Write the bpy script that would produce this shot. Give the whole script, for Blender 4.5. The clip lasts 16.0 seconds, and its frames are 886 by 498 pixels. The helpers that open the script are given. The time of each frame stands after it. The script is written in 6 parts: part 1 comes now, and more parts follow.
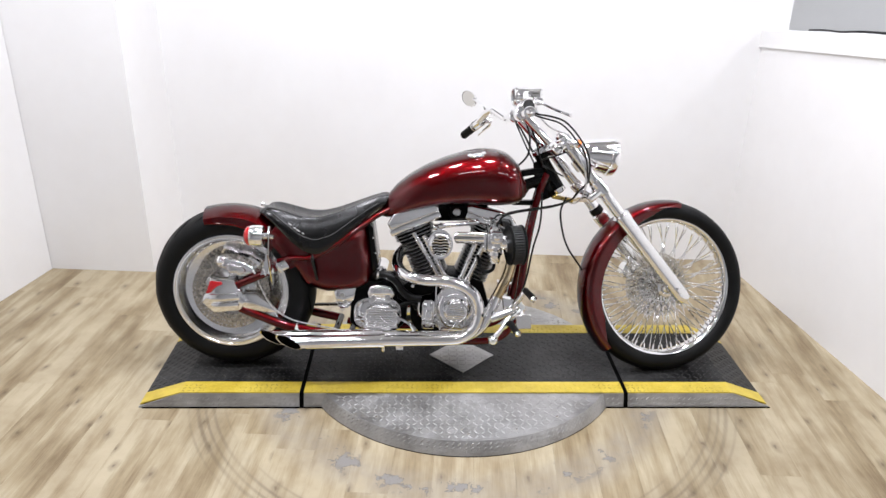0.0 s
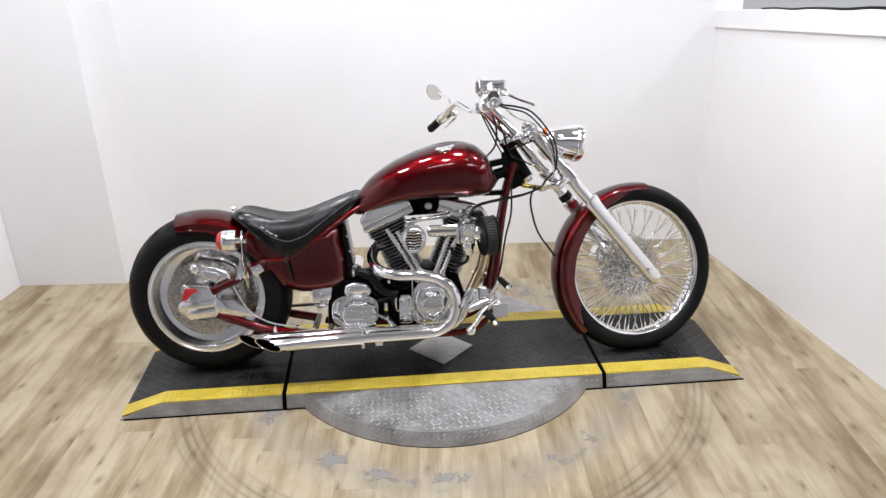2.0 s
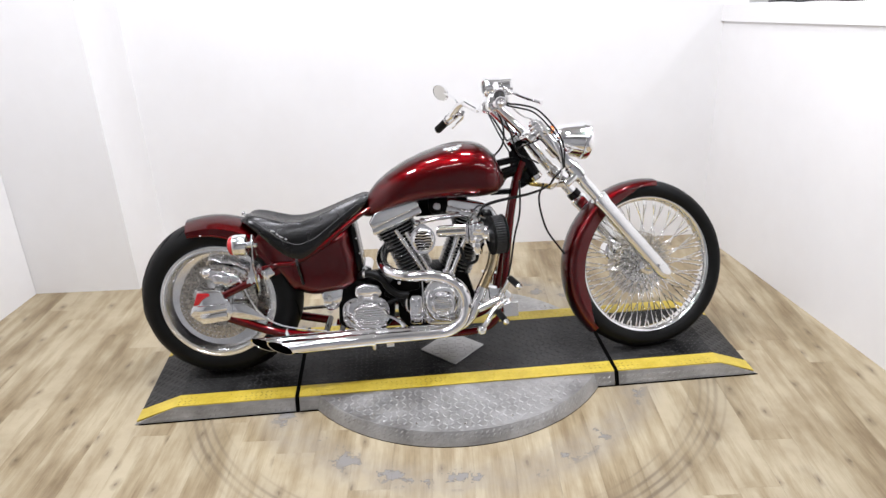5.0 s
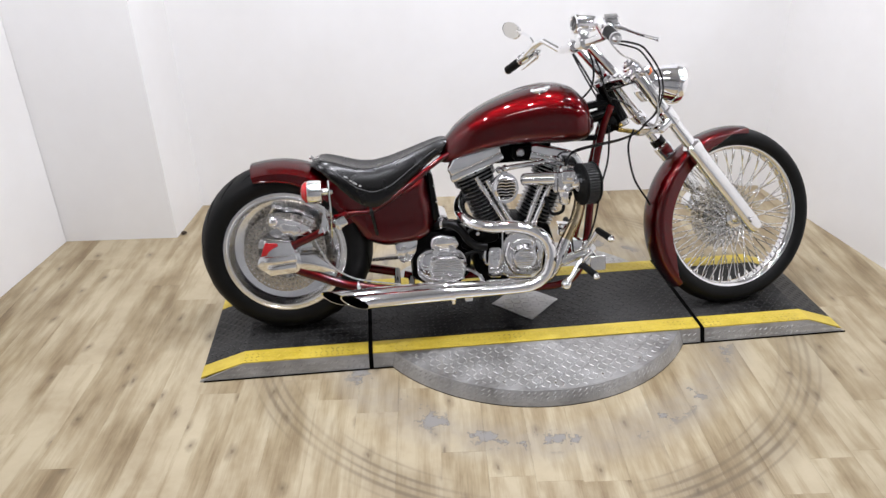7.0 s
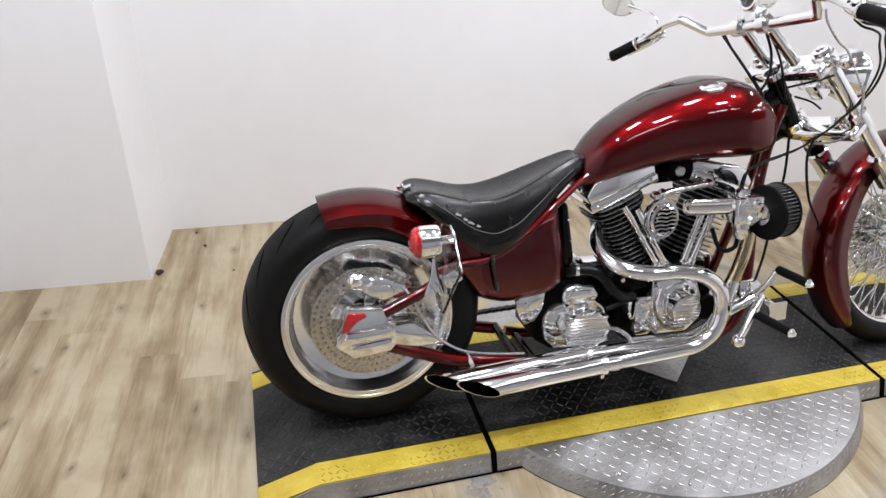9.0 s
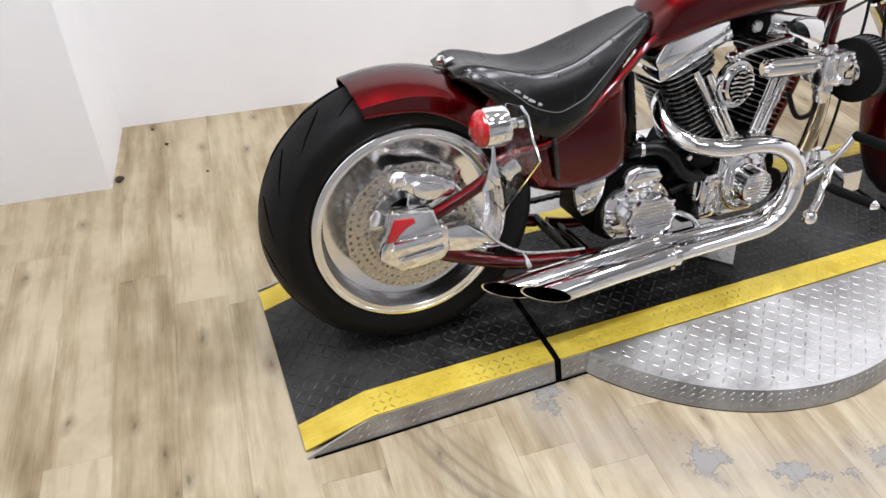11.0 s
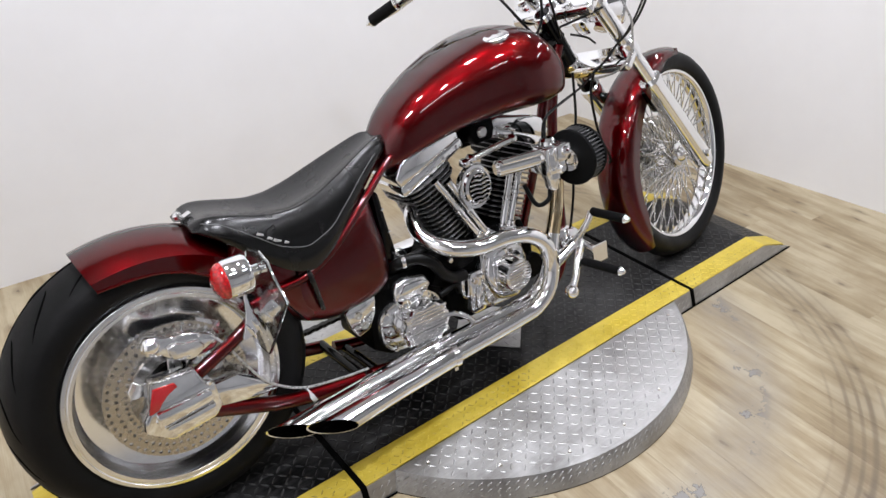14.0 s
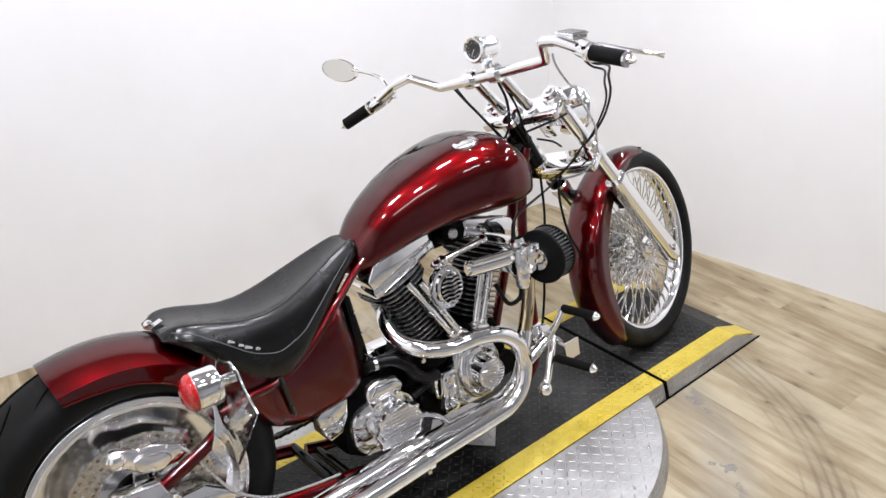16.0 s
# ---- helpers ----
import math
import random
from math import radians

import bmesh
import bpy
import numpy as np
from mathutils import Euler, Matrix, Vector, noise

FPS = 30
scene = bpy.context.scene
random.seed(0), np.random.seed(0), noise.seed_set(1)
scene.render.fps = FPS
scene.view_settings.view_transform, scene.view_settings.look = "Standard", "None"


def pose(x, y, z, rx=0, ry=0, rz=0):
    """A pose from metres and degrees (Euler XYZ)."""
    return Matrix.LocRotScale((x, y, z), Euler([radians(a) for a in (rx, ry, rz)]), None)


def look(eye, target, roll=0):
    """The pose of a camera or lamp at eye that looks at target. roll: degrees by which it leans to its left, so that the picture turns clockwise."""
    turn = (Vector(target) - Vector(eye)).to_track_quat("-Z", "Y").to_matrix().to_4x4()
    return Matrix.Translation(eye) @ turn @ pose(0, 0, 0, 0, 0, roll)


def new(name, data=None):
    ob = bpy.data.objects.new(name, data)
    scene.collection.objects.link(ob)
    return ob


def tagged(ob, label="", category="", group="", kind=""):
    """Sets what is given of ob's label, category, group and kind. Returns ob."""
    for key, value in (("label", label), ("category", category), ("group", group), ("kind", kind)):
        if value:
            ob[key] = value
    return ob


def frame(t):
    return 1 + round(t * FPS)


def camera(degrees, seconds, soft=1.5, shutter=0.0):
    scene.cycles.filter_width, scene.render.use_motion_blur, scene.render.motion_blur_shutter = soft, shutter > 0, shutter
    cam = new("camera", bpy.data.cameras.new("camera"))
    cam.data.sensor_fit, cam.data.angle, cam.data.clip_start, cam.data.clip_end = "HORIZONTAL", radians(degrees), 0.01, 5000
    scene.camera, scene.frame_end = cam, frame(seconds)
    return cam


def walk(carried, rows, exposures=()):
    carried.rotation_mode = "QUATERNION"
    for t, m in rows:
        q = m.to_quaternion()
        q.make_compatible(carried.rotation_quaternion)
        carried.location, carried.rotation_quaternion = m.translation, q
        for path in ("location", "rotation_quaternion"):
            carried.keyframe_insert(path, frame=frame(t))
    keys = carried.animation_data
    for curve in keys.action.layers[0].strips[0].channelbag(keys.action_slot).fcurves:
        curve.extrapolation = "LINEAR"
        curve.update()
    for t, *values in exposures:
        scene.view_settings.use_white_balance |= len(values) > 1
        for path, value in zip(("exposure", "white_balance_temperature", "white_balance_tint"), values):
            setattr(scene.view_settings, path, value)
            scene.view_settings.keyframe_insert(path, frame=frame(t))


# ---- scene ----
cam = camera(62.9, 16.0)
PATH = [
    (0, (-0.206, -3.0, 1.799), (-0.134, -1.16, 1.018), 1.3),
    (0.25, (-0.198, -3.025, 1.803), (-0.116, -1.183, 1.006), 1.4),
    (0.5, (-0.191, -3.05, 1.807), (-0.122, -1.206, 1.034), 1.1),
    (0.75, (-0.212, -3.044, 1.812), (-0.164, -1.199, 1.05), 0.3),
    (1, (-0.233, -3.039, 1.817), (-0.161, -1.192, 1.054), -0.3),
    (1.5, (-0.223, -3.029, 1.812), (-0.119, -1.195, 1.02), -0.8),
    (2, (-0.212, -3.021, 1.811), (-0.065, -1.193, 1.012), -1.1),
    (2.5, (-0.216, -3.025, 1.807), (-0.057, -1.202, 1.0), -0.7),
    (3, (-0.218, -3.031, 1.805), (-0.073, -1.204, 1.005), -1.3),
    (3.2, (-0.199, -3.031, 1.814), (-0.084, -1.202, 1.014), -1.9),
    (5.3, (-0.204, -3.028, 1.809), (-0.093, -1.196, 1.014), -2.8),
    (5.5, (-0.186, -3.027, 1.821), (-0.091, -1.198, 1.017), -2.6),
    (5.7, (-0.203, -3.022, 1.812), (-0.124, -1.2, 1.043), -2.2),
    (5.8, (-0.211, -3.019, 1.802), (-0.162, -1.201, 1.026), -1.6),
    (5.9, (-0.22, -3.017, 1.790), (-0.226, -1.202, 0.957), -1.0),
    (6, (-0.228, -3.014, 1.781), (-0.196, -1.203, 0.934), -0.1),
    (6.5, (-0.408, -2.957, 1.779), (-0.296, -1.164, 0.9), -2.0),
    (7, (-0.6, -2.824, 1.748), (-0.439, -1.057, 0.825), -1.4),
    (7.5, (-0.714, -2.593, 1.698), (-0.54, -0.824, 0.781), -1.0),
    (8, (-0.905, -2.37, 1.716), (-0.761, -0.593, 0.809), -1.6),
    (8.2, (-0.991, -2.279, 1.693), (-0.779, -0.518, 0.769), -0.6),
    (10.3, (-1.425, -1.487, 1.547), (-0.824, 0.052, 0.42), 0.7),
    (10.5, (-1.444, -1.491, 1.523), (-0.835, 0.019, 0.361), 1.2),
    (11, (-1.456, -1.503, 1.472), (-0.858, -0.078, 0.203), 1.5),
    (11.5, (-1.512, -1.501, 1.466), (-0.779, -0.119, 0.22), 2.2),
    (12, (-1.467, -1.514, 1.471), (-0.659, -0.164, 0.235), 2.0),
    (12.5, (-1.375, -1.531, 1.497), (-0.516, -0.182, 0.296), 2.1),
    (13, (-1.299, -1.537, 1.524), (-0.365, -0.184, 0.387), 0.7),
    (13.5, (-1.273, -1.552, 1.527), (-0.286, -0.187, 0.448), -0.5),
    (14, (-1.261, -1.565, 1.541), (-0.232, -0.214, 0.485), -1.5),
    (14.5, (-1.251, -1.564, 1.568), (-0.158, -0.198, 0.598), -1.1),
    (15, (-1.241, -1.568, 1.589), (-0.134, -0.18, 0.667), -2.2),
    (15.5, (-1.238, -1.565, 1.595), (-0.123, -0.17, 0.695), -2.0),
    (16, (-1.237, -1.571, 1.61), (-0.098, -0.178, 0.738), -1.1),
]
# the film camera brightens and darkens its picture a little on the way
EXPOSURES = [(0.0, -0.11), (1.0, -0.12), (2.0, -0.23), (3.0, -0.40), (5.5, -0.09), (6.5, -0.13), (7.0, -0.23), (7.5, -0.25), (8.0, -0.41), (10.5, -0.10), (11.5, -0.12),
             (12.5, -0.21), (13.5, -0.28), (14.0, -0.32), (15.0, -0.25), (16.0, -0.19)]
walk(cam, [(t, look(eye, target, roll)) for t, eye, target, roll in PATH], EXPOSURES)

# ---------------------------------------------------------------- world and lamps
world = bpy.data.worlds.new("world")
scene.world = world
world.use_nodes = True
world.node_tree.nodes["Background"].inputs[0].default_value = (0.9, 0.95, 1.0, 1)
world.node_tree.nodes["Background"].inputs[1].default_value = 0.01

CEILING = 3.1
# short fittings over the bay, long tubes behind it
LAMPS = [(-1.85, -0.75, 20), (-0.55, -1.05, 20), (0.65, -1.05, 20), (-1.0, 0.0, 20), (0.15, -0.05, 20), (1.25, -0.25, 20)]
# those past x = 2 are fill lights, added to brighten the wall beyond
TUBES_AND_FILL = [(-0.9, -2.2, 5), (1.0, -2.3, 5), (3.1, -2.4, 60), (3.3, -0.6, 60), (4.7, -0.8, 60), (3.2, 1.2, 60), (4.6, 1.2, 60)]


def overhead_light(x, y, turn, size, watts):
    lamp = bpy.data.lights.new("overhead_light", "AREA")
    lamp.shape, lamp.size, lamp.size_y = "RECTANGLE", size[0], size[1]
    lamp.energy, lamp.color = watts, (0.965, 0.975, 1.06)
    ob = new("overhead_light", lamp)
    ob.matrix_world = pose(x, y, CEILING - 0.03, 0, 0, turn)
    return ob


for x, y, turn in LAMPS:
    overhead_light(x, y, turn, (0.20, 0.14), 25.0)
for x, y, turn in TUBES_AND_FILL:
    overhead_light(x, y, turn, (1.2, 0.10), 26.0 if x > 2 else 13.0)


# ---------------------------------------------------------------- materials
def material(name):
    mat = bpy.data.materials.new(name)
    mat.use_nodes = True
    nt = mat.node_tree
    return mat, nt, nt.nodes["Principled BSDF"]


def node(nt, kind, **inputs):
    n = nt.nodes.new(kind)
    for key, value in inputs.items():
        n.inputs[key.replace("_", " ")].default_value = value
    return n


def noise_node(nt, coord, scale, detail=4.0, rough=0.55):
    n = node(nt, "ShaderNodeTexNoise", Scale=scale, Detail=detail, Roughness=rough)
    nt.links.new(coord, n.inputs["Vector"])
    return n


def ramp(nt, fac, stops):
    r = nt.nodes.new("ShaderNodeValToRGB")
    while len(r.color_ramp.elements) < len(stops):
        r.color_ramp.elements.new(0.5)
    for e, (p, c) in zip(r.color_ramp.elements, stops):
        e.position = p
        e.color = (*c, 1) if len(c) == 3 else c
    nt.links.new(fac, r.inputs["Fac"])
    return r.outputs["Color"]


def grey(v):
    return (v, v, v)


def bump(nt, height, bsdf, strength, distance=0.002):
    b = node(nt, "ShaderNodeBump", Strength=strength, Distance=distance)
    nt.links.new(height, b.inputs["Height"])
    nt.links.new(b.outputs["Normal"], bsdf.inputs["Normal"])


def surface(name, color, color2, rough, metal=0.0, scale=30.0, rough_var=0.08, bumpy=0.0, coat=0.0, fine=None, gloss=0.5, tint=None):
    """A surface of two close tones, with uneven gloss and a fine relief."""
    mat, nt, bsdf = material(name)
    tc = nt.nodes.new("ShaderNodeTexCoord").outputs["Object"]
    n1 = noise_node(nt, tc, scale)
    n2 = noise_node(nt, tc, scale * 7)
    mix = nt.nodes.new("ShaderNodeMath")
    mix.operation = "MULTIPLY_ADD"
    nt.links.new(n2.outputs["Fac"], mix.inputs[0])
    mix.inputs[1].default_value = 0.35
    nt.links.new(n1.outputs["Fac"], mix.inputs[2])
    nt.links.new(ramp(nt, mix.outputs[0], [(0.42, color), (0.9, color2)]), bsdf.inputs["Base Color"])
    nt.links.new(ramp(nt, n1.outputs["Fac"], [(0.3, grey(max(rough - rough_var, 0.01))), (0.7, grey(rough + rough_var))]), bsdf.inputs["Roughness"])
    bsdf.inputs["Metallic"].default_value = metal
    bsdf.inputs["Coat Weight"].default_value = coat
    bsdf.inputs["Coat Roughness"].default_value = 0.02
    bsdf.inputs["Specular IOR Level"].default_value = gloss
    if tint:
        bsdf.inputs["Specular Tint"].default_value = (*tint, 1)
    if bumpy:
        bump(nt, noise_node(nt, tc, fine or scale * 10).outputs["Fac"], bsdf, bumpy)
    return mat


CHROME = surface("chrome", (0.90, 0.903, 0.91), (0.95, 0.953, 0.96), 0.055, 1.0, 12, 0.02)
POLISHED = surface("polished_aluminium", (0.90, 0.90, 0.905), (0.95, 0.95, 0.95), 0.2, 1.0, 25, 0.05)
WHEEL_ALU = surface("mirror_polished_aluminium", (0.90, 0.905, 0.92), (0.95, 0.955, 0.97), 0.17, 1.0, 9, 0.03)
BRASS = surface("brass_plating", (0.55, 0.38, 0.09), (0.66, 0.48, 0.14), 0.2, 1.0, 30, 0.05)
CAST = surface("cast_aluminium", (0.5, 0.5, 0.5), (0.66, 0.66, 0.65), 0.28, 1.0, 40, 0.08, 0.15)
STEEL = surface("disc_steel", (0.48, 0.45, 0.4), (0.62, 0.58, 0.52), 0.26, 1.0, 60, 0.06)
HOT_PIPE = surface("heat_tinted_chrome", (0.5, 0.36, 0.17), (0.68, 0.58, 0.42), 0.12, 1.0, 20, 0.04)
CANDY = surface("candy_red_paint", (0.080, 0.0003, 0.0011), (0.106, 0.0004, 0.0018), 0.33, 1.0, 5, 0.03, coat=1.0, tint=(0.22, 0.004, 0.008))
BLACK_GLOSS = surface("black_gloss_paint", (0.0006, 0.0006, 0.0006), (0.0014, 0.0014, 0.0014), 0.12, 0.0, 25, 0.04, coat=0.03, gloss=0.2)
ENGINE_BLACK = surface("black_wrinkle_coat", (0.0006, 0.0006, 0.0006), (0.0016, 0.0016, 0.0016), 0.42, 0.0, 90, 0.1, 0.3, gloss=0.05)
RUBBER = surface("tyre_rubber", (0.0025, 0.0025, 0.0025), (0.006, 0.006, 0.006), 0.5, 0.0, 14, 0.1, 0.12, fine=260, gloss=0.16)
GRIP = surface("grip_rubber", (0.002, 0.002, 0.002), (0.004, 0.004, 0.004), 0.6, 0.0, 50, 0.08, 0.3, gloss=0.12)
LEATHER = surface("black_leather", (0.0006, 0.0006, 0.0006), (0.0015, 0.0015, 0.0015), 0.25, 0.0, 18, 0.05, 0.02, fine=420, gloss=0.5)
PIPING = surface("grey_seam_thread", (0.05, 0.05, 0.05), (0.10, 0.10, 0.10), 0.5, 0.0, 200)
CABLE = surface("black_cable_sheath", (0.002, 0.002, 0.002), (0.005, 0.005, 0.005), 0.35, 0.0, 60, gloss=0.2)
HOSE = surface("clear_braided_hose", (0.5, 0.5, 0.5), (0.65, 0.65, 0.64), 0.3, 0.7, 200)
FILTER = surface("pleated_filter_gauze", (0.07, 0.07, 0.07), (0.12, 0.12, 0.12), 0.4, 0.6, 60, 0.08, 0.3, gloss=0.4)
TAG = surface("woven_tag_thread", (0.5, 0.5, 0.5), (0.65, 0.65, 0.64), 0.7)
DIAL = surface("dial_face", (0.02, 0.02, 0.02), (0.03, 0.03, 0.03), 0.4)
MIRROR = surface("mirror_glass", (0.66, 0.645, 0.60), (0.68, 0.665, 0.62), 0.015, 1.0, 5, 0.005)
DARK_WOOD = surface("dark_stained_wood", (0.016, 0.011, 0.008), (0.05, 0.034, 0.024), 0.35, 0.0, 22, 0.1, 0.1)
WALL = surface("white_wall_paint", (0.80, 0.79, 0.78), (0.84, 0.835, 0.83), 0.6, 0.0, 1.6, 0.08, 0.08, fine=220)
SHOP_WALL = surface("shop_wall_grey", (0.62, 0.62, 0.61), (0.68, 0.68, 0.67), 0.6, 0.0, 1.2, 0.08, 0.05)
# darker than SHOP_WALL: tone set for what chrome and paint reflect
REFLECTION_GREY = surface("shop_wall_grey", (0.38, 0.38, 0.38), (0.44, 0.44, 0.44), 0.5, 0.0, 1.2, 0.08, 0.05)
UNSEEN_FLOOR = surface("unseen_floor_grey", (0.22, 0.22, 0.22), (0.29, 0.29, 0.286), 0.4, 0.0, 3.0, 0.1, 0.05)
CEIL = surface("ceiling_board", (0.42, 0.42, 0.42), (0.48, 0.48, 0.48), 0.8, 0.0, 2.0, 0.05, 0.05)


def lens_material(name, color):
    mat, nt, bsdf = material(name)
    tc = nt.nodes.new("ShaderNodeTexCoord").outputs["Object"]
    w = nt.nodes.new("ShaderNodeTexVoronoi")
    w.inputs["Scale"].default_value = 140
    nt.links.new(tc, w.inputs["Vector"])
    nt.links.new(ramp(nt, w.outputs["Distance"], [(0.0, tuple(c * 1.5 for c in color)), (0.8, tuple(c * 0.55 for c in color))]), bsdf.inputs["Base Color"])
    bsdf.inputs["Roughness"].default_value = 0.08
    bsdf.inputs["Coat Weight"].default_value = 1.0
    bump(nt, w.outputs["Distance"], bsdf, 0.4)
    return mat


RED_LENS = lens_material("red_lens", (0.48, 0.006, 0.008))
AMBER_LENS = lens_material("amber_lens", (0.8, 0.17, 0.02))
RED_INSET = surface("red_enamel", (0.35, 0.006, 0.01), (0.45, 0.01, 0.014), 0.15, 0.0, 30, 0.03, coat=1.0)
GLASS, _, gb = material("clear_glass")
gb.inputs["Transmission Weight"].default_value = 1.0
gb.inputs["Roughness"].default_value = 0.03
gb.inputs["Base Color"].default_value = (0.95, 0.97, 0.97, 1)


def plate_material(name, base, worn, rough, metal, scale=5.0, wear=(0.52, 0.72), gloss=0.5):
    """Plate with scuffs: long scratches and blotches of wear."""
    mat, nt, bsdf = material(name)
    geo = nt.nodes.new("ShaderNodeNewGeometry").outputs["Position"]
    blot = noise_node(nt, geo, scale, 6, 0.65)
    m = nt.nodes.new("ShaderNodeMapping")
    m.inputs["Scale"].default_value = (6, 60, 30)
    m.inputs["Rotation"].default_value = (0, 0, 0.35)
    nt.links.new(geo, m.inputs["Vector"])
    scratch = noise_node(nt, m.outputs[0], 3.0, 5, 0.7)
    add = nt.nodes.new("ShaderNodeMath")
    add.operation = "MULTIPLY_ADD"
    nt.links.new(scratch.outputs["Fac"], add.inputs[0])
    add.inputs[1].default_value = 0.4
    nt.links.new(blot.outputs["Fac"], add.inputs[2])
    nt.links.new(ramp(nt, add.outputs[0], [(wear[0], base), (wear[1] + 0.15, worn)]), bsdf.inputs["Base Color"])
    nt.links.new(ramp(nt, blot.outputs["Fac"], [(0.3, grey(rough - 0.1)), (0.7, grey(rough + 0.1))]), bsdf.inputs["Roughness"])
    bsdf.inputs["Metallic"].default_value = metal
    bsdf.inputs["Specular IOR Level"].default_value = gloss
    bump(nt, scratch.outputs["Fac"], bsdf, 0.12)
    return mat


ALU_PLATE = plate_material("bare_tread_plate", (0.31, 0.303, 0.290), (0.56, 0.557, 0.55), 0.46, 0.9, scale=7.0, wear=(0.50, 0.74))
TREAD_ALU = plate_material("worn_bright_tread", (0.26, 0.255, 0.245), (0.58, 0.577, 0.57), 0.48, 0.9, scale=9.0, wear=(0.50, 0.78))
DECK = plate_material("black_painted_tread_plate", (0.0034, 0.0034, 0.0036), (0.060, 0.059, 0.057), 0.38, 0.0, scale=3.5, wear=(0.58, 0.80), gloss=0.18)
YELLOW = plate_material("yellow_painted_tread_plate", (0.50, 0.36, 0.028), (0.68, 0.53, 0.08), 0.42, 0.0, scale=9.0)
YELLOW_TREAD = plate_material("rubbed_yellow_tread", (0.26, 0.19, 0.024), (0.62, 0.47, 0.05), 0.42, 0.0, scale=6.0, wear=(0.58, 0.58))
DECK_TREAD = plate_material("rubbed_black_tread", (0.004, 0.004, 0.0045), (0.058, 0.057, 0.055), 0.38, 0.05, scale=4.5, wear=(0.54, 0.80), gloss=0.25)
CHAIN = surface("oily_chain_steel", (0.012, 0.011, 0.010), (0.03, 0.028, 0.025), 0.4, 0.8, 80)
CRUMB = surface("dry_brown_dirt", (0.02, 0.012, 0.006), (0.05, 0.03, 0.015), 0.8, 0.0, 120)
# near-black: shade drawn under plates and in grooves, also joint strips and pipe bores
GAP_DARK = surface("near_black_fill", (0.0008, 0.0008, 0.0008), (0.0015, 0.0015, 0.0015), 0.7, gloss=0.03)


def plank_material():
    """Wood-look vinyl: streaks along each plank, knots, the tone differs from plank to plank; scuffed rings round the turntable."""
    mat, nt, bsdf = material("wood_vinyl_plank")
    L = nt.links.new
    geo = nt.nodes.new("ShaderNodeNewGeometry").outputs["Position"]
    info = nt.nodes.new("ShaderNodeObjectInfo").outputs["Random"]
    shift = nt.nodes.new("ShaderNodeCombineXYZ")
    mul = nt.nodes.new("ShaderNodeMath")
    mul.operation = "MULTIPLY"
    L(info, mul.inputs[0])
    mul.inputs[1].default_value = 37.0
    L(mul.outputs[0], shift.inputs[0])
    L(mul.outputs[0], shift.inputs[1])
    tc = nt.nodes.new("ShaderNodeTexCoord").outputs["Object"]
    add = nt.nodes.new("ShaderNodeVectorMath")
    L(tc, add.inputs[0])
    L(shift.outputs[0], add.inputs[1])

    def stretched(sx, sy, scale, detail=5.0, rough=0.6):
        m = nt.nodes.new("ShaderNodeMapping")
        m.inputs["Scale"].default_value = (sx, sy, 1)
        L(add.outputs[0], m.inputs["Vector"])
        return noise_node(nt, m.outputs[0], scale, detail, rough).outputs["Fac"]

    broad = stretched(7, 1.1, 1.5, 4, 0.6)
    streak = stretched(20, 1.8, 1.0, 6, 0.65)
    grain = stretched(220, 5, 1.0, 3)
    tone = nt.nodes.new("ShaderNodeMath")
    tone.operation = "MULTIPLY_ADD"
    L(info, tone.inputs[0])
    tone.inputs[1].default_value = 0.15
    L(broad, tone.inputs[2])
    t2 = nt.nodes.new("ShaderNodeMath")
    t2.operation = "MULTIPLY_ADD"
    L(streak, t2.inputs[0])
    t2.inputs[1].default_value = 0.42
    L(tone.outputs[0], t2.inputs[2])
    t3 = nt.nodes.new("ShaderNodeMath")
    t3.operation = "MULTIPLY_ADD"
    L(grain, t3.inputs[0])
    t3.inputs[1].default_value = 0.22
    L(t2.outputs[0], t3.inputs[2])
    wood = ramp(nt, t3.outputs[0], [(0.51, (0.158, 0.111, 0.060)), (0.67, (0.218, 0.160, 0.088)), (0.82, (0.328, 0.262, 0.160)), (1.04, (0.455, 0.388, 0.268))])
    # knots
    km = nt.nodes.new("ShaderNodeMapping")
    km.inputs["Scale"].default_value = (5.2, 2.6, 1)
    L(add.outputs[0], km.inputs["Vector"])
    vor = nt.nodes.new("ShaderNodeTexVoronoi")
    vor.voronoi_dimensions = "2D"
    vor.inputs["Scale"].default_value = 1.0
    wob = nt.nodes.new("ShaderNodeVectorMath")
    wob.operation = "MULTIPLY_ADD"
    L(noise_node(nt, km.outputs[0], 5.0, 3, 0.6).outputs["Color"], wob.inputs[0])
    wob.inputs[1].default_value = (0.16, 0.16, 0)
    L(km.outputs[0], wob.inputs[2])
    L(wob.outputs[0], vor.inputs["Vector"])
    knot = ramp(nt, vor.outputs["Distance"], [(0.012, grey(0.7)), (0.035, grey(0.38)), (0.12, grey(0.0))])
    mixk = nt.nodes.new("ShaderNodeMix")
    mixk.data_type = "RGBA"
    L(knot, mixk.inputs["Factor"])
    L(wood, mixk.inputs["A"])
    mixk.inputs["B"].default_value = (0.075, 0.045, 0.020, 1)
    # smudges that run on over the joints
    smudge = noise_node(nt, geo, 3.2, 6, 0.62).outputs["Fac"]
    mixs = nt.nodes.new("ShaderNodeMix")
    mixs.data_type, mixs.blend_type = "RGBA", "MULTIPLY"
    mixs.inputs["Factor"].default_value = 1.0
    L(mixk.outputs["Result"], mixs.inputs["A"])
    L(ramp(nt, smudge, [(0.30, (0.74, 0.69, 0.61)), (0.47, (0.93, 0.91, 0.87)), (0.62, (1.04, 1.04, 1.02)), (0.75, (0.95, 0.96, 0.98))]), mixs.inputs["B"])
